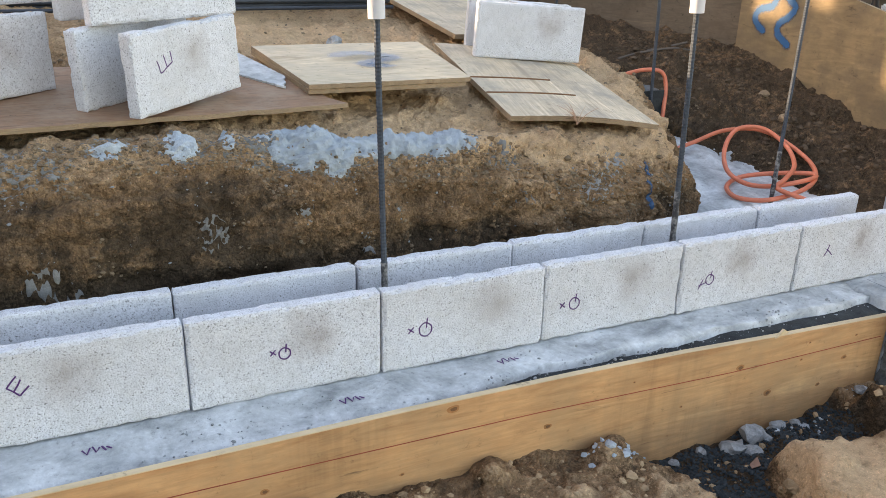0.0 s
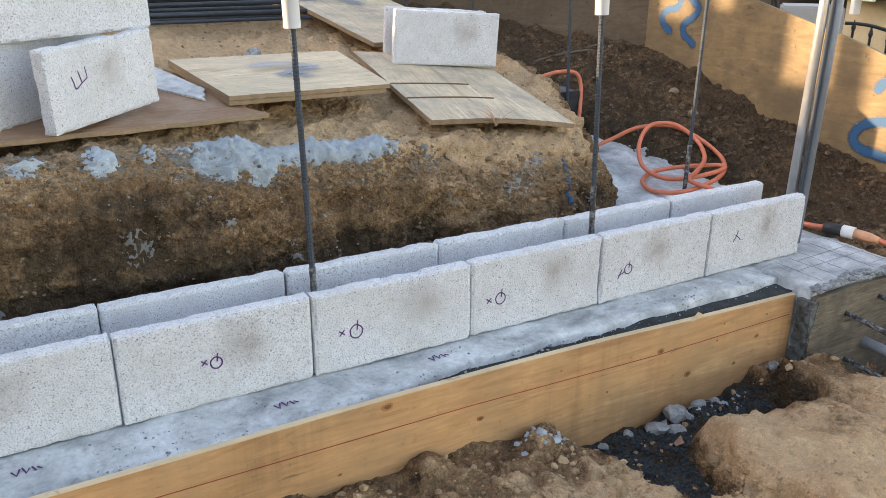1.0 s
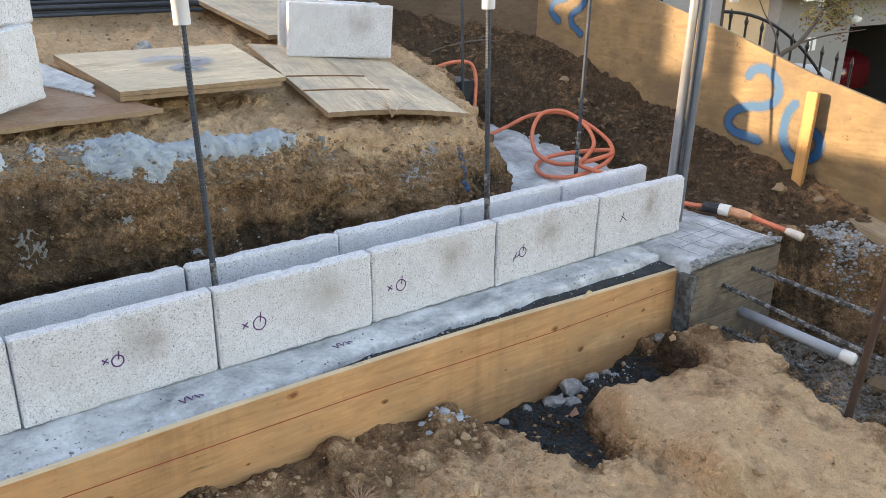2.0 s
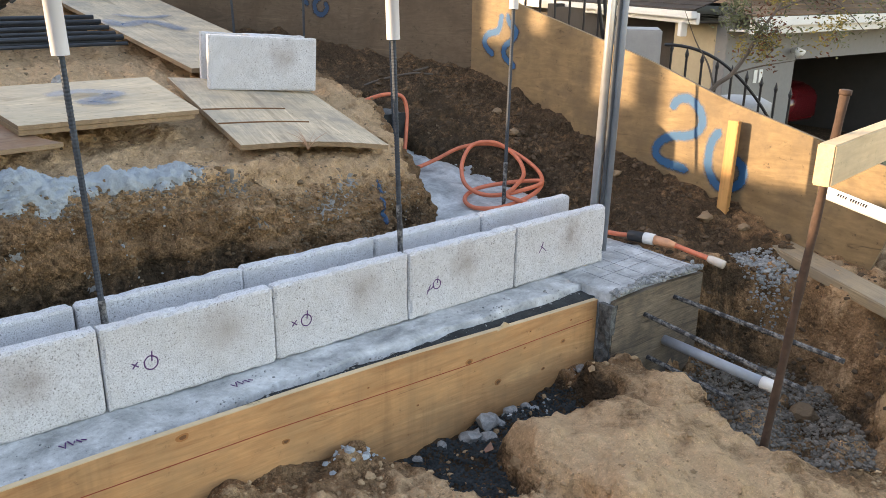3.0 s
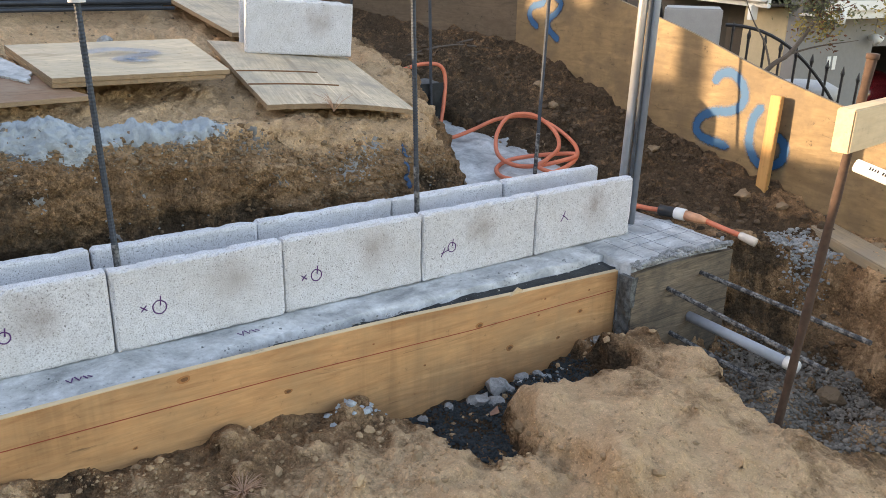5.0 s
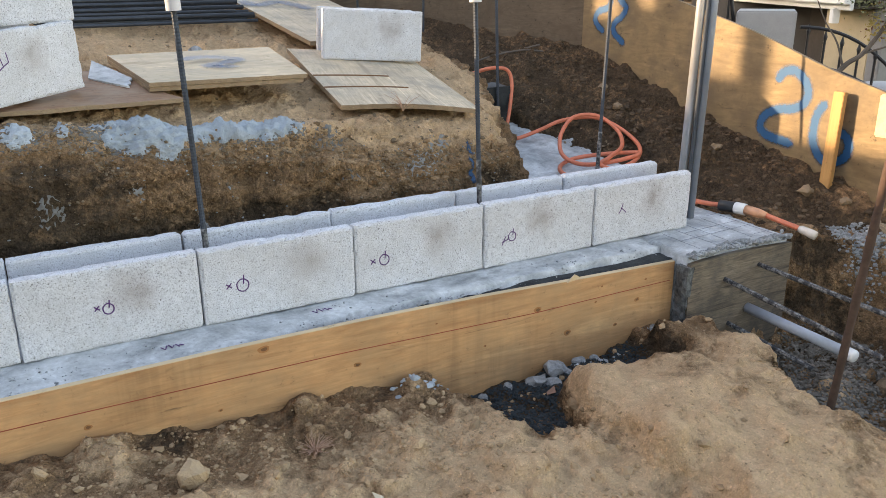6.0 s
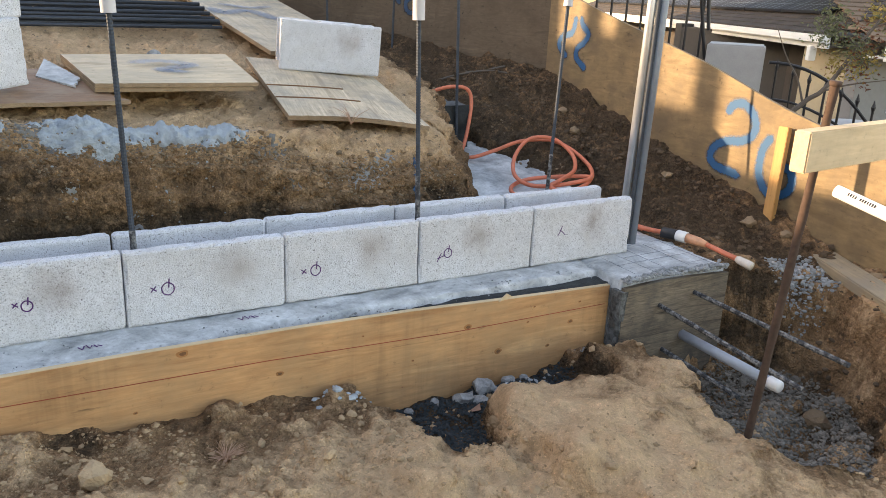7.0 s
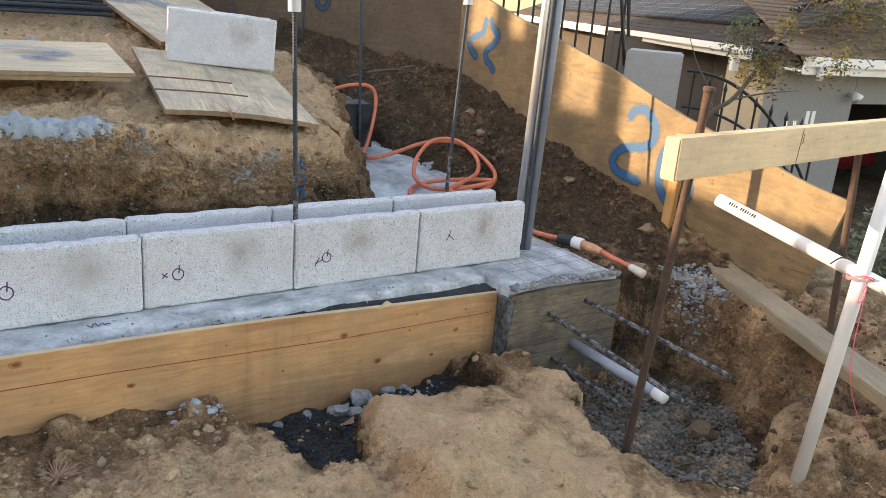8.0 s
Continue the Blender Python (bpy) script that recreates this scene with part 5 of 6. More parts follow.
def shingles(width, depth, slope, mat, seed, name="roof", hip=0.0):
    """Courses of lapped shingles over a plane: x along the eave, y up the slope; hip cuts the left end back up the slope."""
    rs = random.Random(seed)
    verts, faces = [], []
    rows, w = int(depth / 0.14), 0.30
    for j in range(rows):
        x = -rs.uniform(0, w)
        while x < width:
            ww = w * rs.uniform(0.6, 1.15)
            x0, x1, y0, y1 = max(j * 0.14 * hip, x), min(width, x + ww - 0.006), j * 0.14 + rs.uniform(-0.008, 0.008), j * 0.14 + 0.165
            if x1 > x0:
                k = len(verts)
                for (a, b, c) in ((x0, y0, 0.022), (x1, y0, 0.022), (x1, y1, 0.006), (x0, y1, 0.006), (x0, y0, 0.0), (x1, y0, 0.0), (x1, y1, 0.0), (x0, y1, 0.0)):
                    verts.append((a, b, b * slope + c))
                faces += [(k, k + 1, k + 2, k + 3), (k + 4, k + 5, k + 1, k), (k + 5, k + 6, k + 2, k + 1), (k + 7, k + 4, k, k + 3)]
            x += ww
    return mesh_of(name, verts, faces, mat, False)


# garage front: local x runs along the eave, y into the house
garage = thing("garage", m=pose(8.55, 4.95, 0, 0, 0, -4), label="grey stucco garage with an open door and brown shingle roof", category="house")
for nm, lo, hi, mt, lab in (("wall", (0, 0, -2.2), (1.75, 0.2, 0.42), SHADED_STUCCO, "grey stucco front"), ("lintel", (1.75, 0, -0.255), (6.0, 0.2, 0.42), SHADED_STUCCO, "grey stucco over the opening"), ("side_wall", (0, 0.2, -2.2), (0.2, 0.95, 0.30), WARM_STUCCO, "tan stucco return"), ("inner_wall", (1.55, 0.2, -2.2), (1.75, 5.3, 0.30), SHADOW_IN, ""),
                            ("interior", (1.55, 5.3, -2.2), (6.0, 5.5, 0.42), SHADOW_IN, "back wall coloured dark as inside shade"), ("far_wall", (5.8, 0.2, -2.2), (6.0, 5.3, 0.42), SHADOW_IN, ""), ("ceiling", (1.55, 0.2, 0.30), (5.8, 5.3, 0.36), SHADOW_IN, ""), ("fascia", (-0.05, -0.42, 0.19), (6.4, -0.36, 0.42), TRIM, "white gutter board"), ("gutter", (-0.05, -0.50, 0.30), (6.4, -0.42, 0.43), TRIM, "white gutter"),
                            ("soffit", (-0.05, -0.36, 0.22), (6.4, 0.0, 0.25), TRIM, "white soffit")):
    bm = bmesh.new()
    box(bm, lo, hi, 0.008)
    part(nm, bm, mt, garage, lab)
rf = part("roof", shingles(6.75, 4.6, 0.42, SHINGLE, 11, hip=0.45), SHINGLE, garage, "brown lapped shingles")
rf["kind"] = "stuff"
rf.location = (-0.35, -0.46, 0.44)
bm = bmesh.new()
for i in range(2):
    box(bm, (0.72 + i * 0.13, -0.012, -0.55), (0.80 + i * 0.13, -0.002, -0.36))
part("number_bars", bm, TRIM, garage, "two white bars")
lampb = part("lamp", tube([(1.60, -0.02, -0.12), (1.60, -0.10, -0.10), (1.60, -0.18, -0.16)], 0, 12, radii=[0.03, 0.05, 0.085]), TRIM, garage, "white double spotlight", True)
part("downspout", tube([(0.22, -0.46, 0.12), (0.22, -0.46, 0.31)], 0.05, 14), TRIM, garage, "round white downspout mouth", True)

# wing with solar panels
wing = thing("house_wing", m=Matrix.Translation((8.33, 5.45, 0.02)) @ pose(0, 0, 0, 0, 0.2, 61.0), label="low house wing with white gutter and solar panels on dark shingles", category="house")
for nm, lo, hi, mt, lab in (("end_wall", (0.0, -0.75, -2.4), (0.5, -0.95, 0.35), WARM_STUCCO, "tan stucco wall"), ("wall", (0.5, -0.75, -2.4), (20.0, -0.95, 0.35), EAVE_SHADE, "wall coloured dark brown as the eave's shade"), ("fascia", (-0.3, 0.0, 0.28), (20.0, 0.05, 0.44), TRIM, "white board"), ("gutter", (-0.3, 0.05, 0.36), (20.0, 0.14, 0.46), TRIM, "white gutter"),
                            ("soffit", (-0.3, -0.8, 0.30), (20.0, 0.0, 0.33), EAVE_SHADE, "soffit coloured dark as the eave's shade"), ("bracket", (0.05, 0.0, 0.10), (0.16, 0.10, 0.30), TRIM, "white rafter end")):
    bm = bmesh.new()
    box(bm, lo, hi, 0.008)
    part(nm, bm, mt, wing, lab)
me = shingles(20.3, 4.5, 0.40, SHINGLE_DARK, 12)
rf = part("roof", me, SHINGLE_DARK, wing, "dark lapped shingles")
rf["kind"] = "stuff"
rf.matrix_local = Matrix.Translation((20.0, 0.10, 0.47)) @ pose(0, 0, 0, 0, 0, 180)
for i in range(11):
    for j in range(2):
        x0, y0 = 0.9 + i * 1.62, 0.42 + j * 1.02
        bm = bmesh.new()
        box(bm, (0, -1.0, 0), (1.60, 0, 0.045), 0.004)
        p = part("solar_panel", bm, PANEL, wing, "dark glossy solar panel")
        p.matrix_local = Matrix.Translation((x0, -y0, 0.56 + y0 * 0.40)) @ pose(0, 0, 0, -21.8)
        bm = bmesh.new()
        for q in range(1, 6):
            box(bm, (q * 0.265 - 0.003, -0.99, 0.045), (q * 0.265 + 0.003, -0.01, 0.0465))
        for q in range(1, 4):
            box(bm, (0.01, -q * 0.25 - 0.002, 0.045), (1.59, -q * 0.25 + 0.002, 0.0463))
        part("cell_grid", bm, STEEL_DARK, p, "thin silver grid")
bm = bmesh.new()
box(bm, (0.85, -0.40, 0.53), (20.0, -0.36, 0.66), 0.005)
part("panel_skirt", bm, BLACK, wing, "black panel skirt")

# stucco pillar, iron fence and gate
pillar = thing("pillar", m=pose(3.30, 2.52, -1.9, 0, 0, 40), label="grey stucco gate pillar", category="pillar")
bm = bmesh.new()
box(bm, (-0.21, -0.21, 0), (0.21, 0.21, 2.43), 0.012)
part("shaft", bm, STUCCO, pillar)


def iron_run(name, start, end, n, z0, z1, arch, label):
    """Round iron bars with rails, spear points and swept arcs."""
    a, b = Vector(start), Vector(end)
    L = (b - a).length
    ang = math.degrees(math.atan2((b - a).y, (b - a).x))
    ob = thing(name, m=Matrix.Translation((a.x, a.y, 0)) @ pose(0, 0, 0, 0, 0, ang), label=label, category="iron fence" if "fence" in name else "gate")
    for i in range(n):
        x = L * (i + 0.5) / n
        zt = z1(x / L)
        part("bar", tube([(x, 0, z0), (x, 0, zt)], 0.010, 6), IRON, ob)
        part("spear", tube([(x, 0, zt), (x, 0, zt + 0.02), (x, 0, zt + 0.035), (x, 0, zt + 0.09)], 0, 6, radii=[0.009, 0.014, 0.017, 0.002]), IRON, ob)
    for k, (zf, r) in enumerate(arch):
        part("arc", tube([(L * i / 16, 0, zf(i / 16)) for i in range(17)], r, 8), IRON, ob)
    part("rail", tube([(0, 0, z0 + 0.15), (L, 0, z0 + 0.15)], 0.016, 6), IRON, ob)
    return ob


iron_run("iron_fence", (3.12, 2.66, 0), (1.75, 3.55, 0), 14, -1.6, lambda u: 1.5 + 0.4 * u, ((lambda u: 0.40 + 1.25 * u ** 0.30, 0.014), (lambda u: 0.62 + 1.5 * u ** 0.22, 0.015)), "black iron fence with swept top rail")
iron_run("iron_gate", (3.55, 2.40, 0), (4.55, 1.75, 0), 9, -1.7, lambda u: 0.36 - 0.42 * u, ((lambda u: 0.40 - 0.95 * u ** 2.2, 0.013), (lambda u: 0.12 - 0.70 * u ** 2.0, 0.011)), "black iron gate with falling arcs")
cap = thing("stone_ball", m=pose(4.62, 2.30, -0.16), label="pale rounded stone cap behind the gate", category="stone")
part("cap", tube([(0, 0, -1.9), (0, 0, -0.08), (0, 0, -0.07), (0, 0, 0.03), (0, 0, 0.07)], 0, 20, radii=[0.16, 0.16, 0.26, 0.26, 0.18]), STUCCO, cap, smooth=True)

car = thing("car", m=pose(12.5, 5.9, -1.95, 0, 0, 88), label="dark red car parked inside the garage", category="car")
bm = bmesh.new()
prof = [(0.0, 0.35), (0.0, 0.85), (0.25, 1.0), (1.1, 1.08), (1.75, 1.62), (3.2, 1.66), (3.9, 1.15), (4.4, 1.0), (4.45, 0.4)]
a = [bm.verts.new((x, -0.88 + (0.14 if z > 1.2 else 0), z)) for x, z in prof]
b = [bm.verts.new((x, 0.88 - (0.14 if z > 1.2 else 0), z)) for x, z in prof]
bm.faces.new(a)
bm.faces.new(b[::-1])
for i in range(len(prof)):
    j = (i + 1) % len(prof)
    bm.faces.new((a[i], b[i], b[j], a[j]))
bmesh.ops.bevel(bm, geom=list(bm.edges), offset=0.06, segments=3, affect="EDGES")
part("body", bm, CAR_RED, car, smooth=True)
bm = bmesh.new()
box(bm, (-0.02, -0.62, 0.0), (0.0, 0.62, 0.78), 0.004, Matrix.Translation((1.16, 0, 1.13)) @ pose(0, 0, 0, 0, 50, 0))
part("windscreen", bm, GLASS, car, "dark windscreen")
for x in (0.85, 3.55):
    for y in (-0.80, 0.80):
        w = part("wheel", tube([(x, y - 0.1, 0.33), (x, y + 0.1, 0.33)], 0.33, 20), BLACK, car, "black tyre", True)

# ---- small tree with sparse foliage ----
LEAF = stone_mat("leaf_green", (0.065, 0.080, 0.048), (0.24, 0.255, 0.145), 30)
LEAF_GOLD = stone_mat("leaf_gold", (0.22, 0.16, 0.05), (0.45, 0.36, 0.13), 30)
LEAF_RED = stone_mat("leaf_red", (0.09, 0.035, 0.025), (0.22, 0.10, 0.06), 30)
BARK = plain_mat("bark", (0.12, 0.10, 0.085), 0.95, 0, 0.3, 40, 0.5)
tree = thing("tree", m=Matrix.Translation((2.26, 1.09, 0)), label="small bare-limbed tree with sparse green and golden leaves", category="tree")
rt = random.Random(8)
limbs = [[(-0.16, 0.20, -1.9), (-0.12, 0.14, -0.8), (-0.06, 0.07, 0.10), (0.0, 0.0, 0.293), (0.057, -0.067, 0.370), (0.111, -0.131, 0.510), (0.143, -0.170, 0.626), (0.187, -0.222, 0.732), (0.260, -0.310, 0.936), (0.34, -0.40, 1.15)],
         [(0.057, -0.067, 0.370), (0.15, -0.18, 0.42), (0.28, -0.33, 0.46)], [(0.0, 0.0, 0.293), (-0.03, 0.04, 0.43), (-0.08, 0.10, 0.55), (-0.13, 0.16, 0.72)],
         [(0.143, -0.170, 0.626), (0.09, -0.11, 0.70), (0.03, -0.02, 0.75)], [(0.187, -0.222, 0.732), (0.30, -0.36, 0.80), (0.42, -0.50, 0.74), (0.50, -0.60, 0.62)],
         [(0.225, -0.266, 0.83), (0.38, -0.45, 0.90), (0.55, -0.65, 0.86), (0.66, -0.78, 0.74)], [(0.143, -0.170, 0.626), (0.16, -0.18, 0.59), (0.17, -0.2, 0.54)]]
tips = []
for k, l in enumerate(limbs):
    pts = spline(l, 5)
    r0 = 0.020 if k == 0 else 0.007
    part("trunk" if k == 0 else "limb", tube(pts, 0, 7, radii=[r0 * (1 - 0.8 * i / len(pts)) for i in range(len(pts))]), BARK, tree)
    if k not in (1, 2):
        tips += [p for i, p in enumerate(pts) if i > len(pts) * (0.70 if k == 0 else 0.3)]
bm = bmesh.new()
for _ in range(60):
    p = rt.choice(tips)
    d = Vector((rt.uniform(-1, 1), rt.uniform(-1, 1), rt.uniform(-0.7, 0.9))).normalized() * rt.uniform(0.06, 0.18)
    tube([p, p + d * 0.5 + Vector((0, 0, rt.uniform(-0.03, 0.03))), p + d], 0, 4, radii=[0.0026, 0.002, 0.001], bm=bm)
    tips.append(p + d)
tw = part("twigs", bm, BARK, tree)
tw["kind"] = "stuff"
for nm, mt, share, n in (("leaves", LEAF, 1.0, 2600), ("golden_leaves", LEAF_GOLD, 0.4, 1500), ("red_leaves", LEAF_RED, 0.3, 500)):
    verts, faces = [], []
    clumps = [rt.choice(tips) + Vector((rt.uniform(-1, 1), rt.uniform(-1, 1), rt.uniform(-1, 1))) * 0.07 for _ in range(60 if nm == "leaves" else 17)]
    for _ in range(n):
        c = rt.choice(clumps) + Vector((rt.gauss(0, 0.036), rt.gauss(0, 0.036), rt.gauss(0, 0.042)))
        m = Euler((rt.uniform(0, 6.3), rt.uniform(0, 6.3), rt.uniform(0, 6.3))).to_matrix()
        s = rt.uniform(0.007, 0.017)
        k = len(verts)
        for q in ((0, -1, 0), (0.42, 0, 0.12), (0, 1, 0), (-0.42, 0, 0.12)):
            verts.append(c + m @ (Vector(q) * s))
        faces.append((k, k + 1, k + 2, k + 3))
    lf = part(nm, mesh_of(nm, verts, faces, mt, False), mt, tree)
    lf["kind"] = "stuff"

bush = thing("bush", m=pose(5.6, 1.45, -1.05), label="pale-leaved bush beside the drive", category="bush")
verts, faces = [], []
for _ in range(900):
    d = Vector((rt.gauss(0, 1), rt.gauss(0, 1), rt.gauss(0, 1))).normalized() * rt.uniform(0.2, 0.48)
    m = Euler((rt.uniform(0, 6.3), rt.uniform(0, 6.3), rt.uniform(0, 6.3))).to_matrix()
    k = len(verts)
    for q in ((0, -1, 0), (0.5, 0, 0.1), (0, 1, 0), (-0.5, 0, 0.1)):
        verts.append(d + m @ (Vector(q) * rt.uniform(0.03, 0.06)))
    faces.append((k, k + 1, k + 2, k + 3))
PALE_LEAF = stone_mat("pale_leaf", (0.10, 0.12, 0.07), (0.34, 0.36, 0.25), 30)
part("leaves", mesh_of("leaves", verts, faces, PALE_LEAF, False), PALE_LEAF, bush)
part("stem", tube([(0, 0, -1.0), (0, 0, 0.0)], 0.03, 6), BARK, bush)

# ---- unseen boards added to block the sun, heights set for the fence's patches ----
hoarding = thing("hoarding", label="unseen boards added to block the sun and shape its patches", category="hoarding", kind="structure")
HX = -6.0
# y from, y to, top: low spans let sun onto fence and beam
spans = [(-7.0, 1.9, 2.6), (1.9, 3.2, 1.86), (3.2, 4.27, 1.99), (4.27, 4.41, 3.0), (4.41, 4.63, 2.19), (4.63, 4.93, 3.0), (4.93, 5.04, 2.46), (5.04, 5.16, 3.0), (5.16, 5.36, 2.40), (5.36, 6.8, 3.3), (6.8, 22.0, 5.4)]
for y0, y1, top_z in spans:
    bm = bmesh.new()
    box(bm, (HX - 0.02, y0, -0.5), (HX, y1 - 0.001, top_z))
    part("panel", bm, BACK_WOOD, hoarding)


# ---- splashed grout, stones and litter on the soil ----
def clods(name, spots, mat, seed, label, category="stones", kind="stuff", level=None):
    """Loose stones joined in one mesh: (x, y, size, sink)."""
    rs = np.random.RandomState(seed)
    t = (1 + 5 ** 0.5) / 2
    ico = np.array([(-1, t, 0), (1, t, 0), (-1, -t, 0), (1, -t, 0), (0, -1, t), (0, 1, t), (0, -1, -t), (0, 1, -t), (t, 0, -1), (t, 0, 1), (-t, 0, -1), (-t, 0, 1)]) / 1.9
    tri = np.array([(0, 11, 5), (0, 5, 1), (0, 1, 7), (0, 7, 10), (0, 10, 11), (1, 5, 9), (5, 11, 4), (11, 10, 2), (10, 7, 6), (7, 1, 8), (3, 9, 4), (3, 4, 2), (3, 2, 6), (3, 6, 8), (3, 8, 9), (4, 9, 5), (2, 4, 11), (6, 2, 10), (8, 6, 7), (9, 8, 1)])
    s = np.array(spots)
    p, _, _ = surface(s[:, 0], s[:, 1])
    if level is not None:
        p[:, 2] = level + rs.uniform(-0.010, 0.0, len(p))
    verts, faces = [], []
    for k, (x, y, r, sink) in enumerate(s):
        v = ico * (1 + rs.uniform(-0.28, 0.28, (12, 1))) * r * np.array([rs.uniform(0.7, 1.3), rs.uniform(0.7, 1.3), rs.uniform(0.5, 0.95)])
        a = rs.uniform(0, 6.3)
        c, q = math.cos(a), math.sin(a)
        v = v @ np.array([[c, q, 0], [-q, c, 0], [0, 0, 1]])
        verts.append(v + p[k] + np.array([0, 0, r * (0.35 - sink)]))
        faces.append(tri + 12 * k)
    me = mesh_of(name, np.concatenate(verts), np.concatenate(faces), mat, False)
    return thing(name, me, label=label, category=category, kind=kind)


def scatter(n, x0, x1, y0, y1, lo, hi, seed, keep=None, sink=0.2, power=3.0):
    rs = np.random.RandomState(seed)
    out = []
    while len(out) < n:
        x, y = rs.uniform(x0, x1), rs.uniform(y0, y1)
        if keep is None or keep(x, y):
            out.append((x, y, lo + (hi - lo) * rs.uniform() ** power, sink))
    return out


def in_pit(x, y):
    xl, xr = pit_sides(y)
    q = 4.5 if x < (xr + xl) / 2 else 2.4
    return (abs((x - (xr + xl) / 2) / ((xr - xl) / 2)) ** q + abs((y + 0.59) / 0.37) ** q) < 0.98 and y < -0.245


def in_hollow(x, y):
    return (abs(x + 0.858 + 0.14 * (-y - 0.2)) < np.interp(-y, [0.15, 0.22, 0.32, 0.46, 0.55, 0.6], [0.19, 0.180, 0.108, 0.072, 0.02, -0.06]) or (-0.80 < x < -0.40 and y > -0.32 - 0.25 * (x + 0.77))) and y < -0.175


clods("pit_gravel", scatter(12000, -0.28, 0.50, -0.97, -0.24, 0.0018, 0.0078, 1, in_pit, -0.15, 2.4), GRAVEL, 1, "loose grey gravel and clods in the pit", "gravel")
clods("pit_lumps", scatter(110, -0.28, 0.50, -0.97, -0.24, 0.008, 0.017, 21, in_pit, 0.20, 2.5), GRAVEL, 21, "larger grey-brown lumps in the pit", "gravel")
clods("face_crumbs", scatter(7000, -2.6, -0.30, 0.31, 0.45, 0.0012, 0.0062, 22, lambda x, y: y > 0.385 or x > -1.15 or math.sin(x * 17) + math.sin(x * 41 + y * 60) > 1.1, 0.35, 3.0), PEBBLE, 22, "crumbs and grit on the cut bank face", "clods")
clods("face_clods", scatter(900, -1.6, -0.26, 0.32, 0.47, 0.003, 0.013, 25, lambda x, y: (x > -1.2 or y > 0.40) and math.sin(x * 19 + 3 * math.sin(y * 50)) > -0.2, 0.62, 3.0), FACE_CLOD, 25, "clods bedded in the crumbling bank face", "clods")
clods("grout_flecks", scatter(520, -2.4, -0.32, 0.31, 0.46, 0.0010, 0.0048, 26, lambda x, y: math.sin(x * 13 + 1) + math.sin(x * 31 + y * 45) > 0.1, 0.25, 3.0), GREY_GROUT, 26, "pale flecks of grout on the bank face", "grout")
clods("front_crumbs", scatter(3600, -2.4, -0.5, -1.0, -0.18, 0.0012, 0.0050, 23, lambda x, y: not in_hollow(x, y) and not (x > -0.80 and y < -0.28) and math.sin(x * 9.1 + 2 * math.sin(y * 7)) + math.sin(y * 13.0 + x * 4) > 0.2, 0.25, 2.5), CLAY_CRUMB, 23, "patches of fine crumbs on trodden soil", "clods")
clods("hump_grit", scatter(420, -0.75, -0.1, -1.1, -0.33, 0.001, 0.0042, 24, lambda x, y: not in_pit(x, y) and math.sin(x * 11 + 3 * math.sin(y * 6)) > 0.1, 0.25, 2.5), CLAY_CRUMB, 24, "grit lying on the pale crusted soil", "clods")
clods("dark_gravel", scatter(5200, -1.08, -0.30, -0.58, -0.175, 0.0015, 0.006, 2, in_hollow, 0.1, 1.5), DARK_GRAVEL, 2, "fine dark gravel in a hollow by the form", "gravel")
clods("soil_clods", scatter(2600, -2.6, 0.3, -1.35, -0.19, 0.0015, 0.011, 3, lambda x, y: not in_pit(x, y) and not (-0.80 < x < -0.2 and y < -0.30 and (x * 7919 + y * 104729) % 1 < 0.97), 0.3, 3.5), CLAY_CRUMB, 3, "crumbs and small clods of dry soil", "clods")
clods("earth_lumps", scatter(260, -2.5, -0.2, -1.3, -0.2, 0.006, 0.018, 13, lambda x, y: not in_pit(x, y) and not in_hollow(x, y) and not (-0.74 < x and y < -0.34), 0.45, 2.0), CLAY_CRUMB, 13, "larger lumps of dug soil", "clods")
clods("edge_lumps", scatter(260, -2.5, -0.34, 0.40, 0.62, 0.004, 0.013, 14, None, 0.55, 2.2), PEBBLE, 14, "lumps of soil along the bank edge", "clods")
clods("slope_stones", scatter(3600, 0.20, 0.74, -1.1, 1.9, 0.0015, 0.015, 4, lambda x, y: not in_pit(x, y), 0.3, 5.0), DARK_CLOD, 4, "small stones and clods on the dark slope", "clods")
clods("bank_stones", scatter(1500, -2.7, -0.3, 0.36, 2.4, 0.0015, 0.008, 5, None, 0.35, 3.5), PEBBLE, 5, "small stones on the bank", "clods")
clods("trench_crumbs", scatter(500, -0.25, 0.35, 0.40, 1.25, 0.002, 0.009, 6, None, -1.2, 4.0), PEBBLE, 6, "crumbs of soil in the trench", "clods")
GROUT_AT = (0.54, -0.29)
clods("slope_grout", scatter(2600, 0.36, 0.72, -0.48, -0.06, 0.0009, 0.009, 7, lambda x, y: math.hypot((x - GROUT_AT[0]) / 0.12, (y - GROUT_AT[1]) / 0.13) ** 2 < 0.25 + 0.75 * ((x * 7919.3 + y * 104729.7) % 1) and x > 0.36, 0.15, 4.0), GREY_GROUT, 7, "pale blue-grey lumps of spilled grout", "grout")
clods("form_grout", scatter(110, -1.35, -0.28, -0.25, -0.178, 0.002, 0.012, 8, lambda x, y: (math.sin(x * 11.0 + 1.2) > 0.55 or x > -0.36), 0.3, 2.6), GROUT, 8, "pale grout crumbs along the form's foot", "grout")
clods("pad_grout", scatter(1300, -0.2, 0.24, -0.224, -0.196, 0.0015, 0.010, 9, None, 0.3, 2.5), GREY_GROUT, 9, "slurry crust along the pad's edge", "grout", level=0.001)
clods("strip_grout", scatter(700, -2.2, -0.25, -0.148, -0.03, 0.0006, 0.0038, 10, lambda x, y: math.sin(x * 9) + math.sin(x * 23 + y * 40) > 0.5 or y < -0.125, 0.3, 3.0), GREY_GROUT, 10, "slurry crumbs along the footing's edge", "grout", level=0.003)


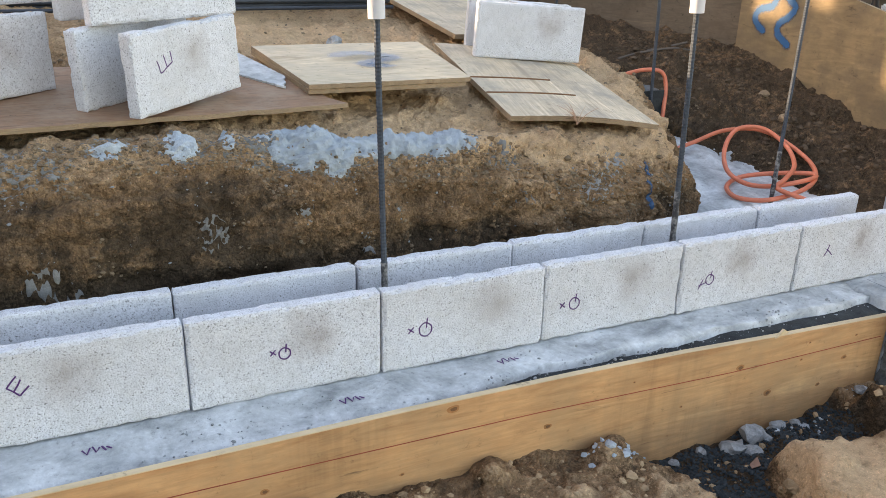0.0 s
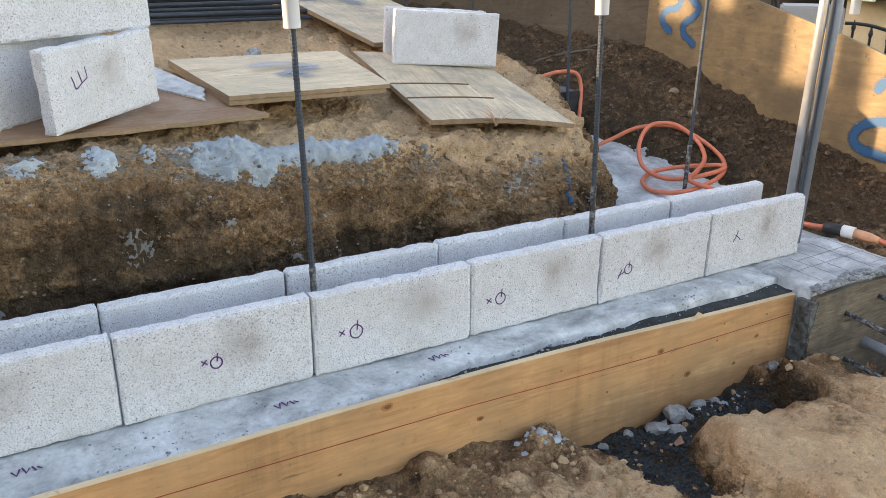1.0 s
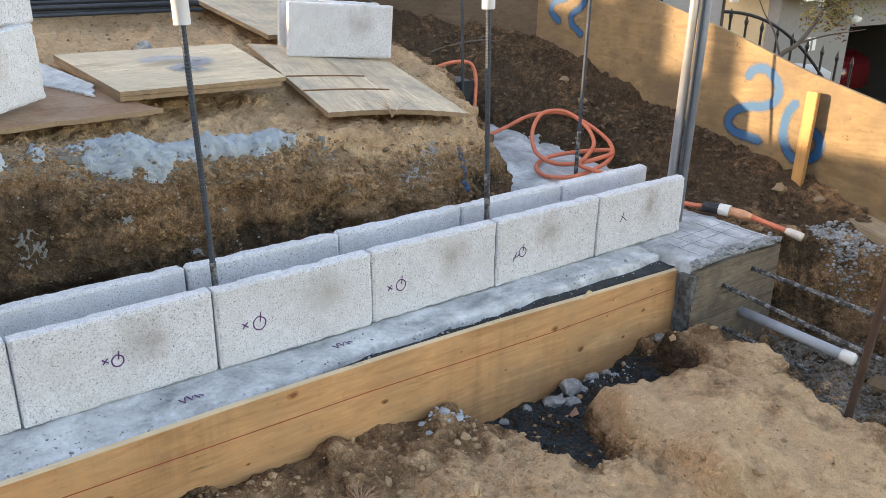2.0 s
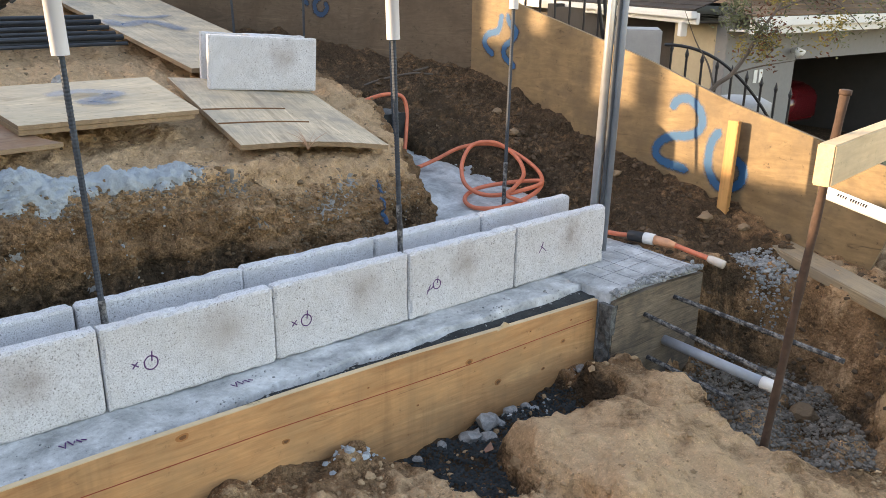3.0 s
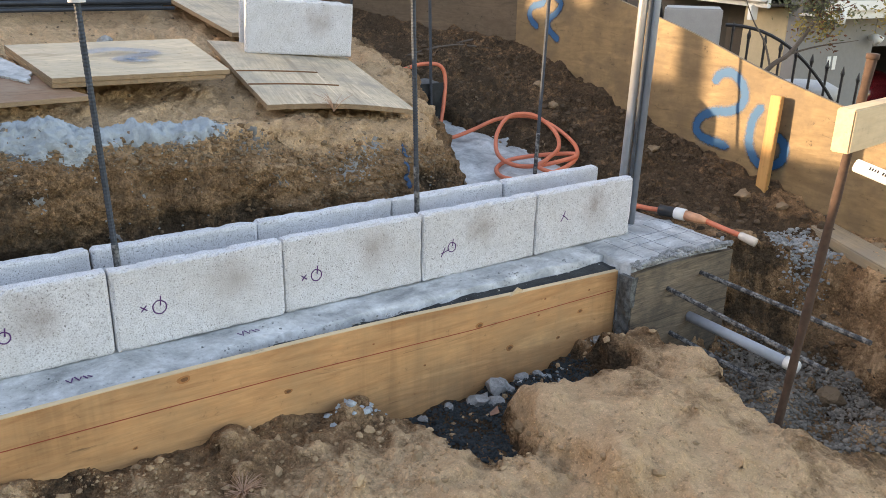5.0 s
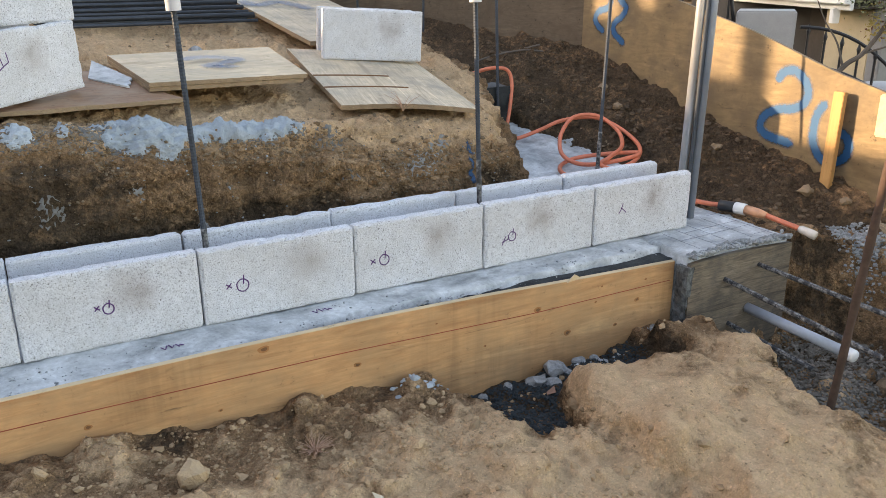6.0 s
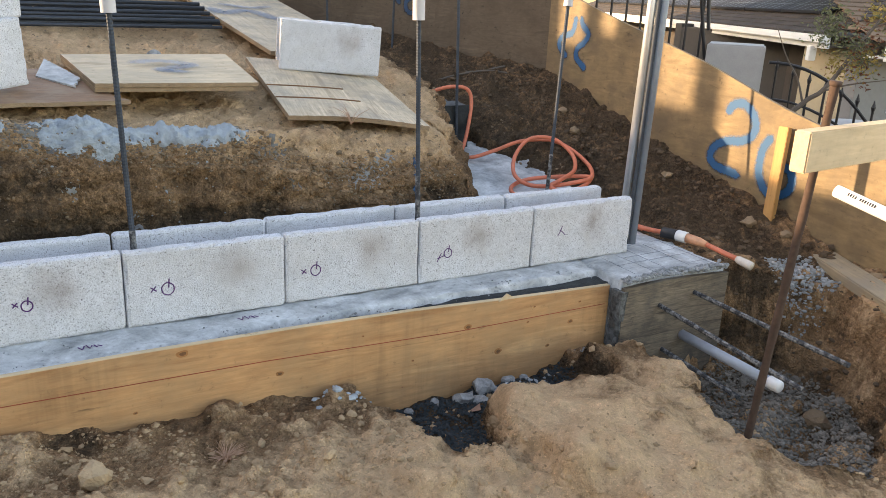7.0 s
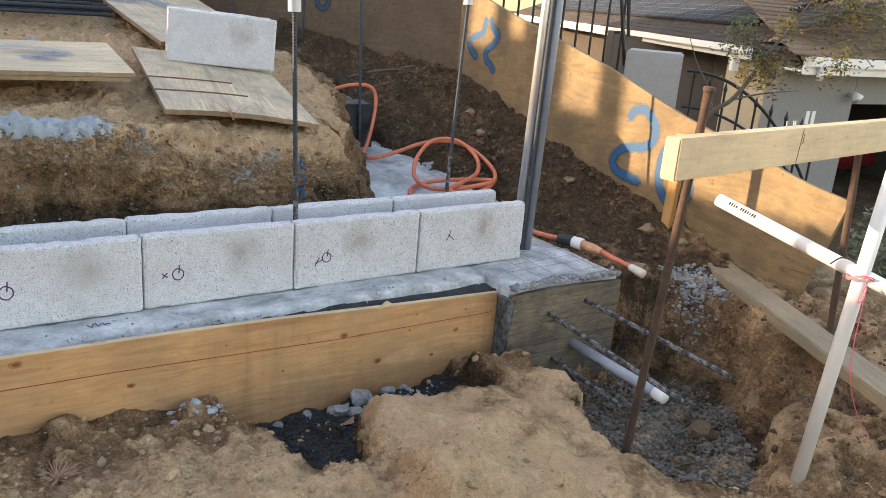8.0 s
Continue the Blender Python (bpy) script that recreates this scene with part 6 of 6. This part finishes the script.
def lump(name, x, y, r, seed, mat, label, category, flat=0.7, sink=0.35):
    bm = bmesh.new()
    bmesh.ops.create_icosphere(bm, subdivisions=2, radius=1)
    p = np.array([tuple(v.co) for v in bm.verts])
    n = fbm(p + seed, 1.3, 3, seed) * 0.42 + fbm(p + seed, 4.0, 2, seed + 2) * 0.07
    for v, a in zip(bm.verts, n):
        v.co = v.co * r * (1 + a)
        v.co.z *= flat
    return thing(name, finish(bm, name, mat, False), pose(x, y, ground_z(x, y) + r * flat * (1 - sink) * 0.6, 0, 0, seed * 40), label=label, category=category)


for k, (x, y, r) in enumerate(((-0.683, -0.205, 0.032), (-0.755, -0.215, 0.028), (-0.72, -0.245, 0.022), (-0.845, -0.200, 0.016), (-0.60, -0.205, 0.017), (-0.66, -0.225, 0.014), (-0.31, -0.205, 0.020), (-0.27, -0.235, 0.017), (-0.555, -0.215, 0.013), (-0.92, -0.195, 0.012))):
    lump("rubble_stone", x, y, r, 20 + k, RUBBLE, "angular grey chunk of broken concrete", "rubble")
lump("clod", -1.735, -0.405, 0.034, 51, stone_mat("clay_clod", (0.35, 0.238, 0.138), (0.52, 0.375, 0.238)), "pale rounded lump of clay", "clod", 0.9)
lump("clod", 0.26, -0.62, 0.036, 52, stone_mat("brown_clod", (0.13, 0.09, 0.06), (0.24, 0.17, 0.11)), "brown clod lying on the gravel", "clod", 0.8)
for k, (x, y, r) in enumerate(((0.62, 0.02, 0.030), (0.66, -0.12, 0.022), (0.60, 0.45, 0.022), (0.50, 0.95, 0.024), (0.58, 1.15, 0.022), (0.69, -0.46, 0.020))):
    lump("stone", x, y, r, 60 + k, PEBBLE, "brown stone on the slope", "stone")
for k, (x, y, r) in enumerate(((-1.21, 1.55, 0.030), (-1.155, 1.53, 0.034))):
    lump("rubble_stone", x, y, r, 80 + k, RUBBLE, "grey concrete crumb on the bank", "rubble")
LEAFLET = plain_mat("dead_leaf", (0.30, 0.17, 0.12), 0.9, 0, 0.3, 50, 0.1)
STRAW = plain_mat("pale_leaf_litter", (0.55, 0.46, 0.33), 0.9, 0, 0.2, 50, 0.1)
for k, (x, y, s, mt) in enumerate(((-0.77, -0.30, 0.026, LEAFLET), (-1.432, -0.63, 0.022, STRAW))):
    bm = bmesh.new()
    vs = [bm.verts.new(c) for c in ((-s, 0, 0.006), (-0.3 * s, 0.4 * s, 0.002), (s, 0.1 * s, 0.008), (0.1 * s, -0.5 * s, 0.003), (-0.1 * s, 0, 0.0))]
    for a, b in ((0, 1), (1, 2), (2, 3), (3, 0)):
        bm.faces.new((vs[a], vs[b], vs[4]))
    ex = bmesh.ops.extrude_face_region(bm, geom=bm.faces[:])
    for v in ex["geom"]:
        if isinstance(v, bmesh.types.BMVert):
            v.co.z += 0.0012
    thing("dead_leaf", finish(bm, "dead_leaf", mt), pose(x, y, ground_z(x, y) + 0.004, 0, 0, 30 + 70 * k), label="curled dead leaf on the soil", category="leaf")
for k, pts in enumerate(([(0.10, 1.78, 0), (0.25, 1.72, 0), (0.42, 1.62, 0), (0.55, 1.60, 0)], [(0.35, 1.68, 0), (0.48, 1.72, 0), (0.60, 1.70, 0)])):
    pp = [(x, y, ground_z(x, y) + 0.012) for x, y, _ in pts]
    tw = thing("twig", label="thin dry root lying on the slope", category="twig")
    part("stick", tube(spline(pp, 5), 0.005, 6), BARK, tw)


# grout splashed over the bank's edge: (x, z, reach along, reach in height, strength)
SPLASH = [(-1.50, 0.420, 0.21, 0.036, 1.6), (-1.65, 0.415, 0.075, 0.045, 1.4), (-1.27, 0.388, 0.095, 0.032, 1.6), (-1.40, 0.400, 0.12, 0.034, 1.7), (-1.56, 0.375, 0.045, 0.040, 0.95), (-1.925, 0.428, 0.036, 0.032, 1.0), (-2.08, 0.438, 0.050, 0.018, 0.75), (-1.82, 0.435, 0.022, 0.024, 0.65),
          (-2.19, 0.41, 0.03, 0.03, 0.8), (-2.24, 0.20, 0.035, 0.035, 0.95), (-2.20, 0.155, 0.03, 0.02, 0.8), (-1.88, 0.255, 0.035, 0.035, 0.85), (-1.66, 0.27, 0.022, 0.03, 0.8), (-1.096, 0.345, 0.030, 0.026, 1.0), (-1.06, 0.315, 0.03, 0.03, 0.6),
          (-0.749, 0.25, 0.055, 0.022, 0.9), (-0.70, 0.285, 0.045, 0.024, 0.9), (-0.80, 0.22, 0.05, 0.03, 0.65), (-2.27, 0.395, 0.04, 0.04, 0.75), (-1.50, 0.17, 0.02, 0.03, 0.7), (-1.04, 0.24, 0.03, 0.03, 0.6), (-2.35, 0.43, 0.06, 0.03, 0.9)]


def coat(name, cells, thick, mat, label, category, freq, seed, lift=0.0, attr=False, grain=0.5):
    xs, ys = np.arange(-2.5, -0.35, 0.006), np.concatenate([np.arange(0.27, 0.31, 0.003), np.arange(0.31, 0.42, 0.0013), np.arange(0.42, 0.46, 0.003), np.arange(0.46, 0.62, 0.006)])
    X, Y = np.meshgrid(xs, ys)
    p, _, n = surface(X.ravel(), Y.ravel())
    m = np.zeros(len(p))
    for x0, z0, rx, rz, s in cells:
        m = np.maximum(m, s * np.exp(-((p[:, 0] - x0) / rx) ** 2 - ((p[:, 2] - z0) / rz) ** 2 - np.maximum(0, (p[:, 1] - 0.47) / 0.05) ** 2))
    m = m * (1.0 + grain * fbm(p, freq, 4, seed, 0.62)) - 0.50
    t = np.clip(m, -1, 0.4)
    q = p + n * (np.where(t > 0, np.sqrt(np.maximum(t, 0)) * thick * (0.75 + 0.45 * fbm(p, 95, 3, 8, 0.7)), t * 0.02) + lift + 0.0012 * fbm(p, 120, 2, 9))[:, None]
    w, h = len(xs), len(ys)
    I = np.arange(w * h).reshape(h, w)
    f = np.stack([I[:-1, :-1], I[:-1, 1:], I[1:, 1:], I[1:, :-1]], -1).reshape(-1, 4)
    f = f[(t[f] > -0.12).any(axis=1)]
    used, inv = np.unique(f.ravel(), return_inverse=True)
    me = mesh_of(name, q[used], inv.reshape(-1, 4), mat)
    if attr:
        at = me.attributes.new("across", "FLOAT", "POINT")
        at.data.foreach_set("value", np.clip(0.35 + t[used] * 2, 0, 1).astype(np.float32))
    return thing(name, me, label=label, category=category, kind="stuff")


coat("grout_splash", SPLASH[:8], 0.019, GROUT, "pale blue-grey grout splashed over the bank's edge", "grout", 52, 77, grain=0.55)
coat("grout_specks", [(x, z, rx * 1.5, rz * 1.3, s * 0.72) for x, z, rx, rz, s in SPLASH], 0.005, DUST_GROUT, "small grey grout specks on the bank face", "grout", 150, 79, grain=1.6)
coat("sprayed_mark", [(-0.588, 0.255, 0.016, 0.030, 1.0), (-0.600, 0.215, 0.014, 0.028, 0.85), (-0.612, 0.170, 0.019, 0.032, 1.0)], 0.001, BLUE_DARK, "blue spray mark on the bank", "paint", 40, 78, 0.004, True)
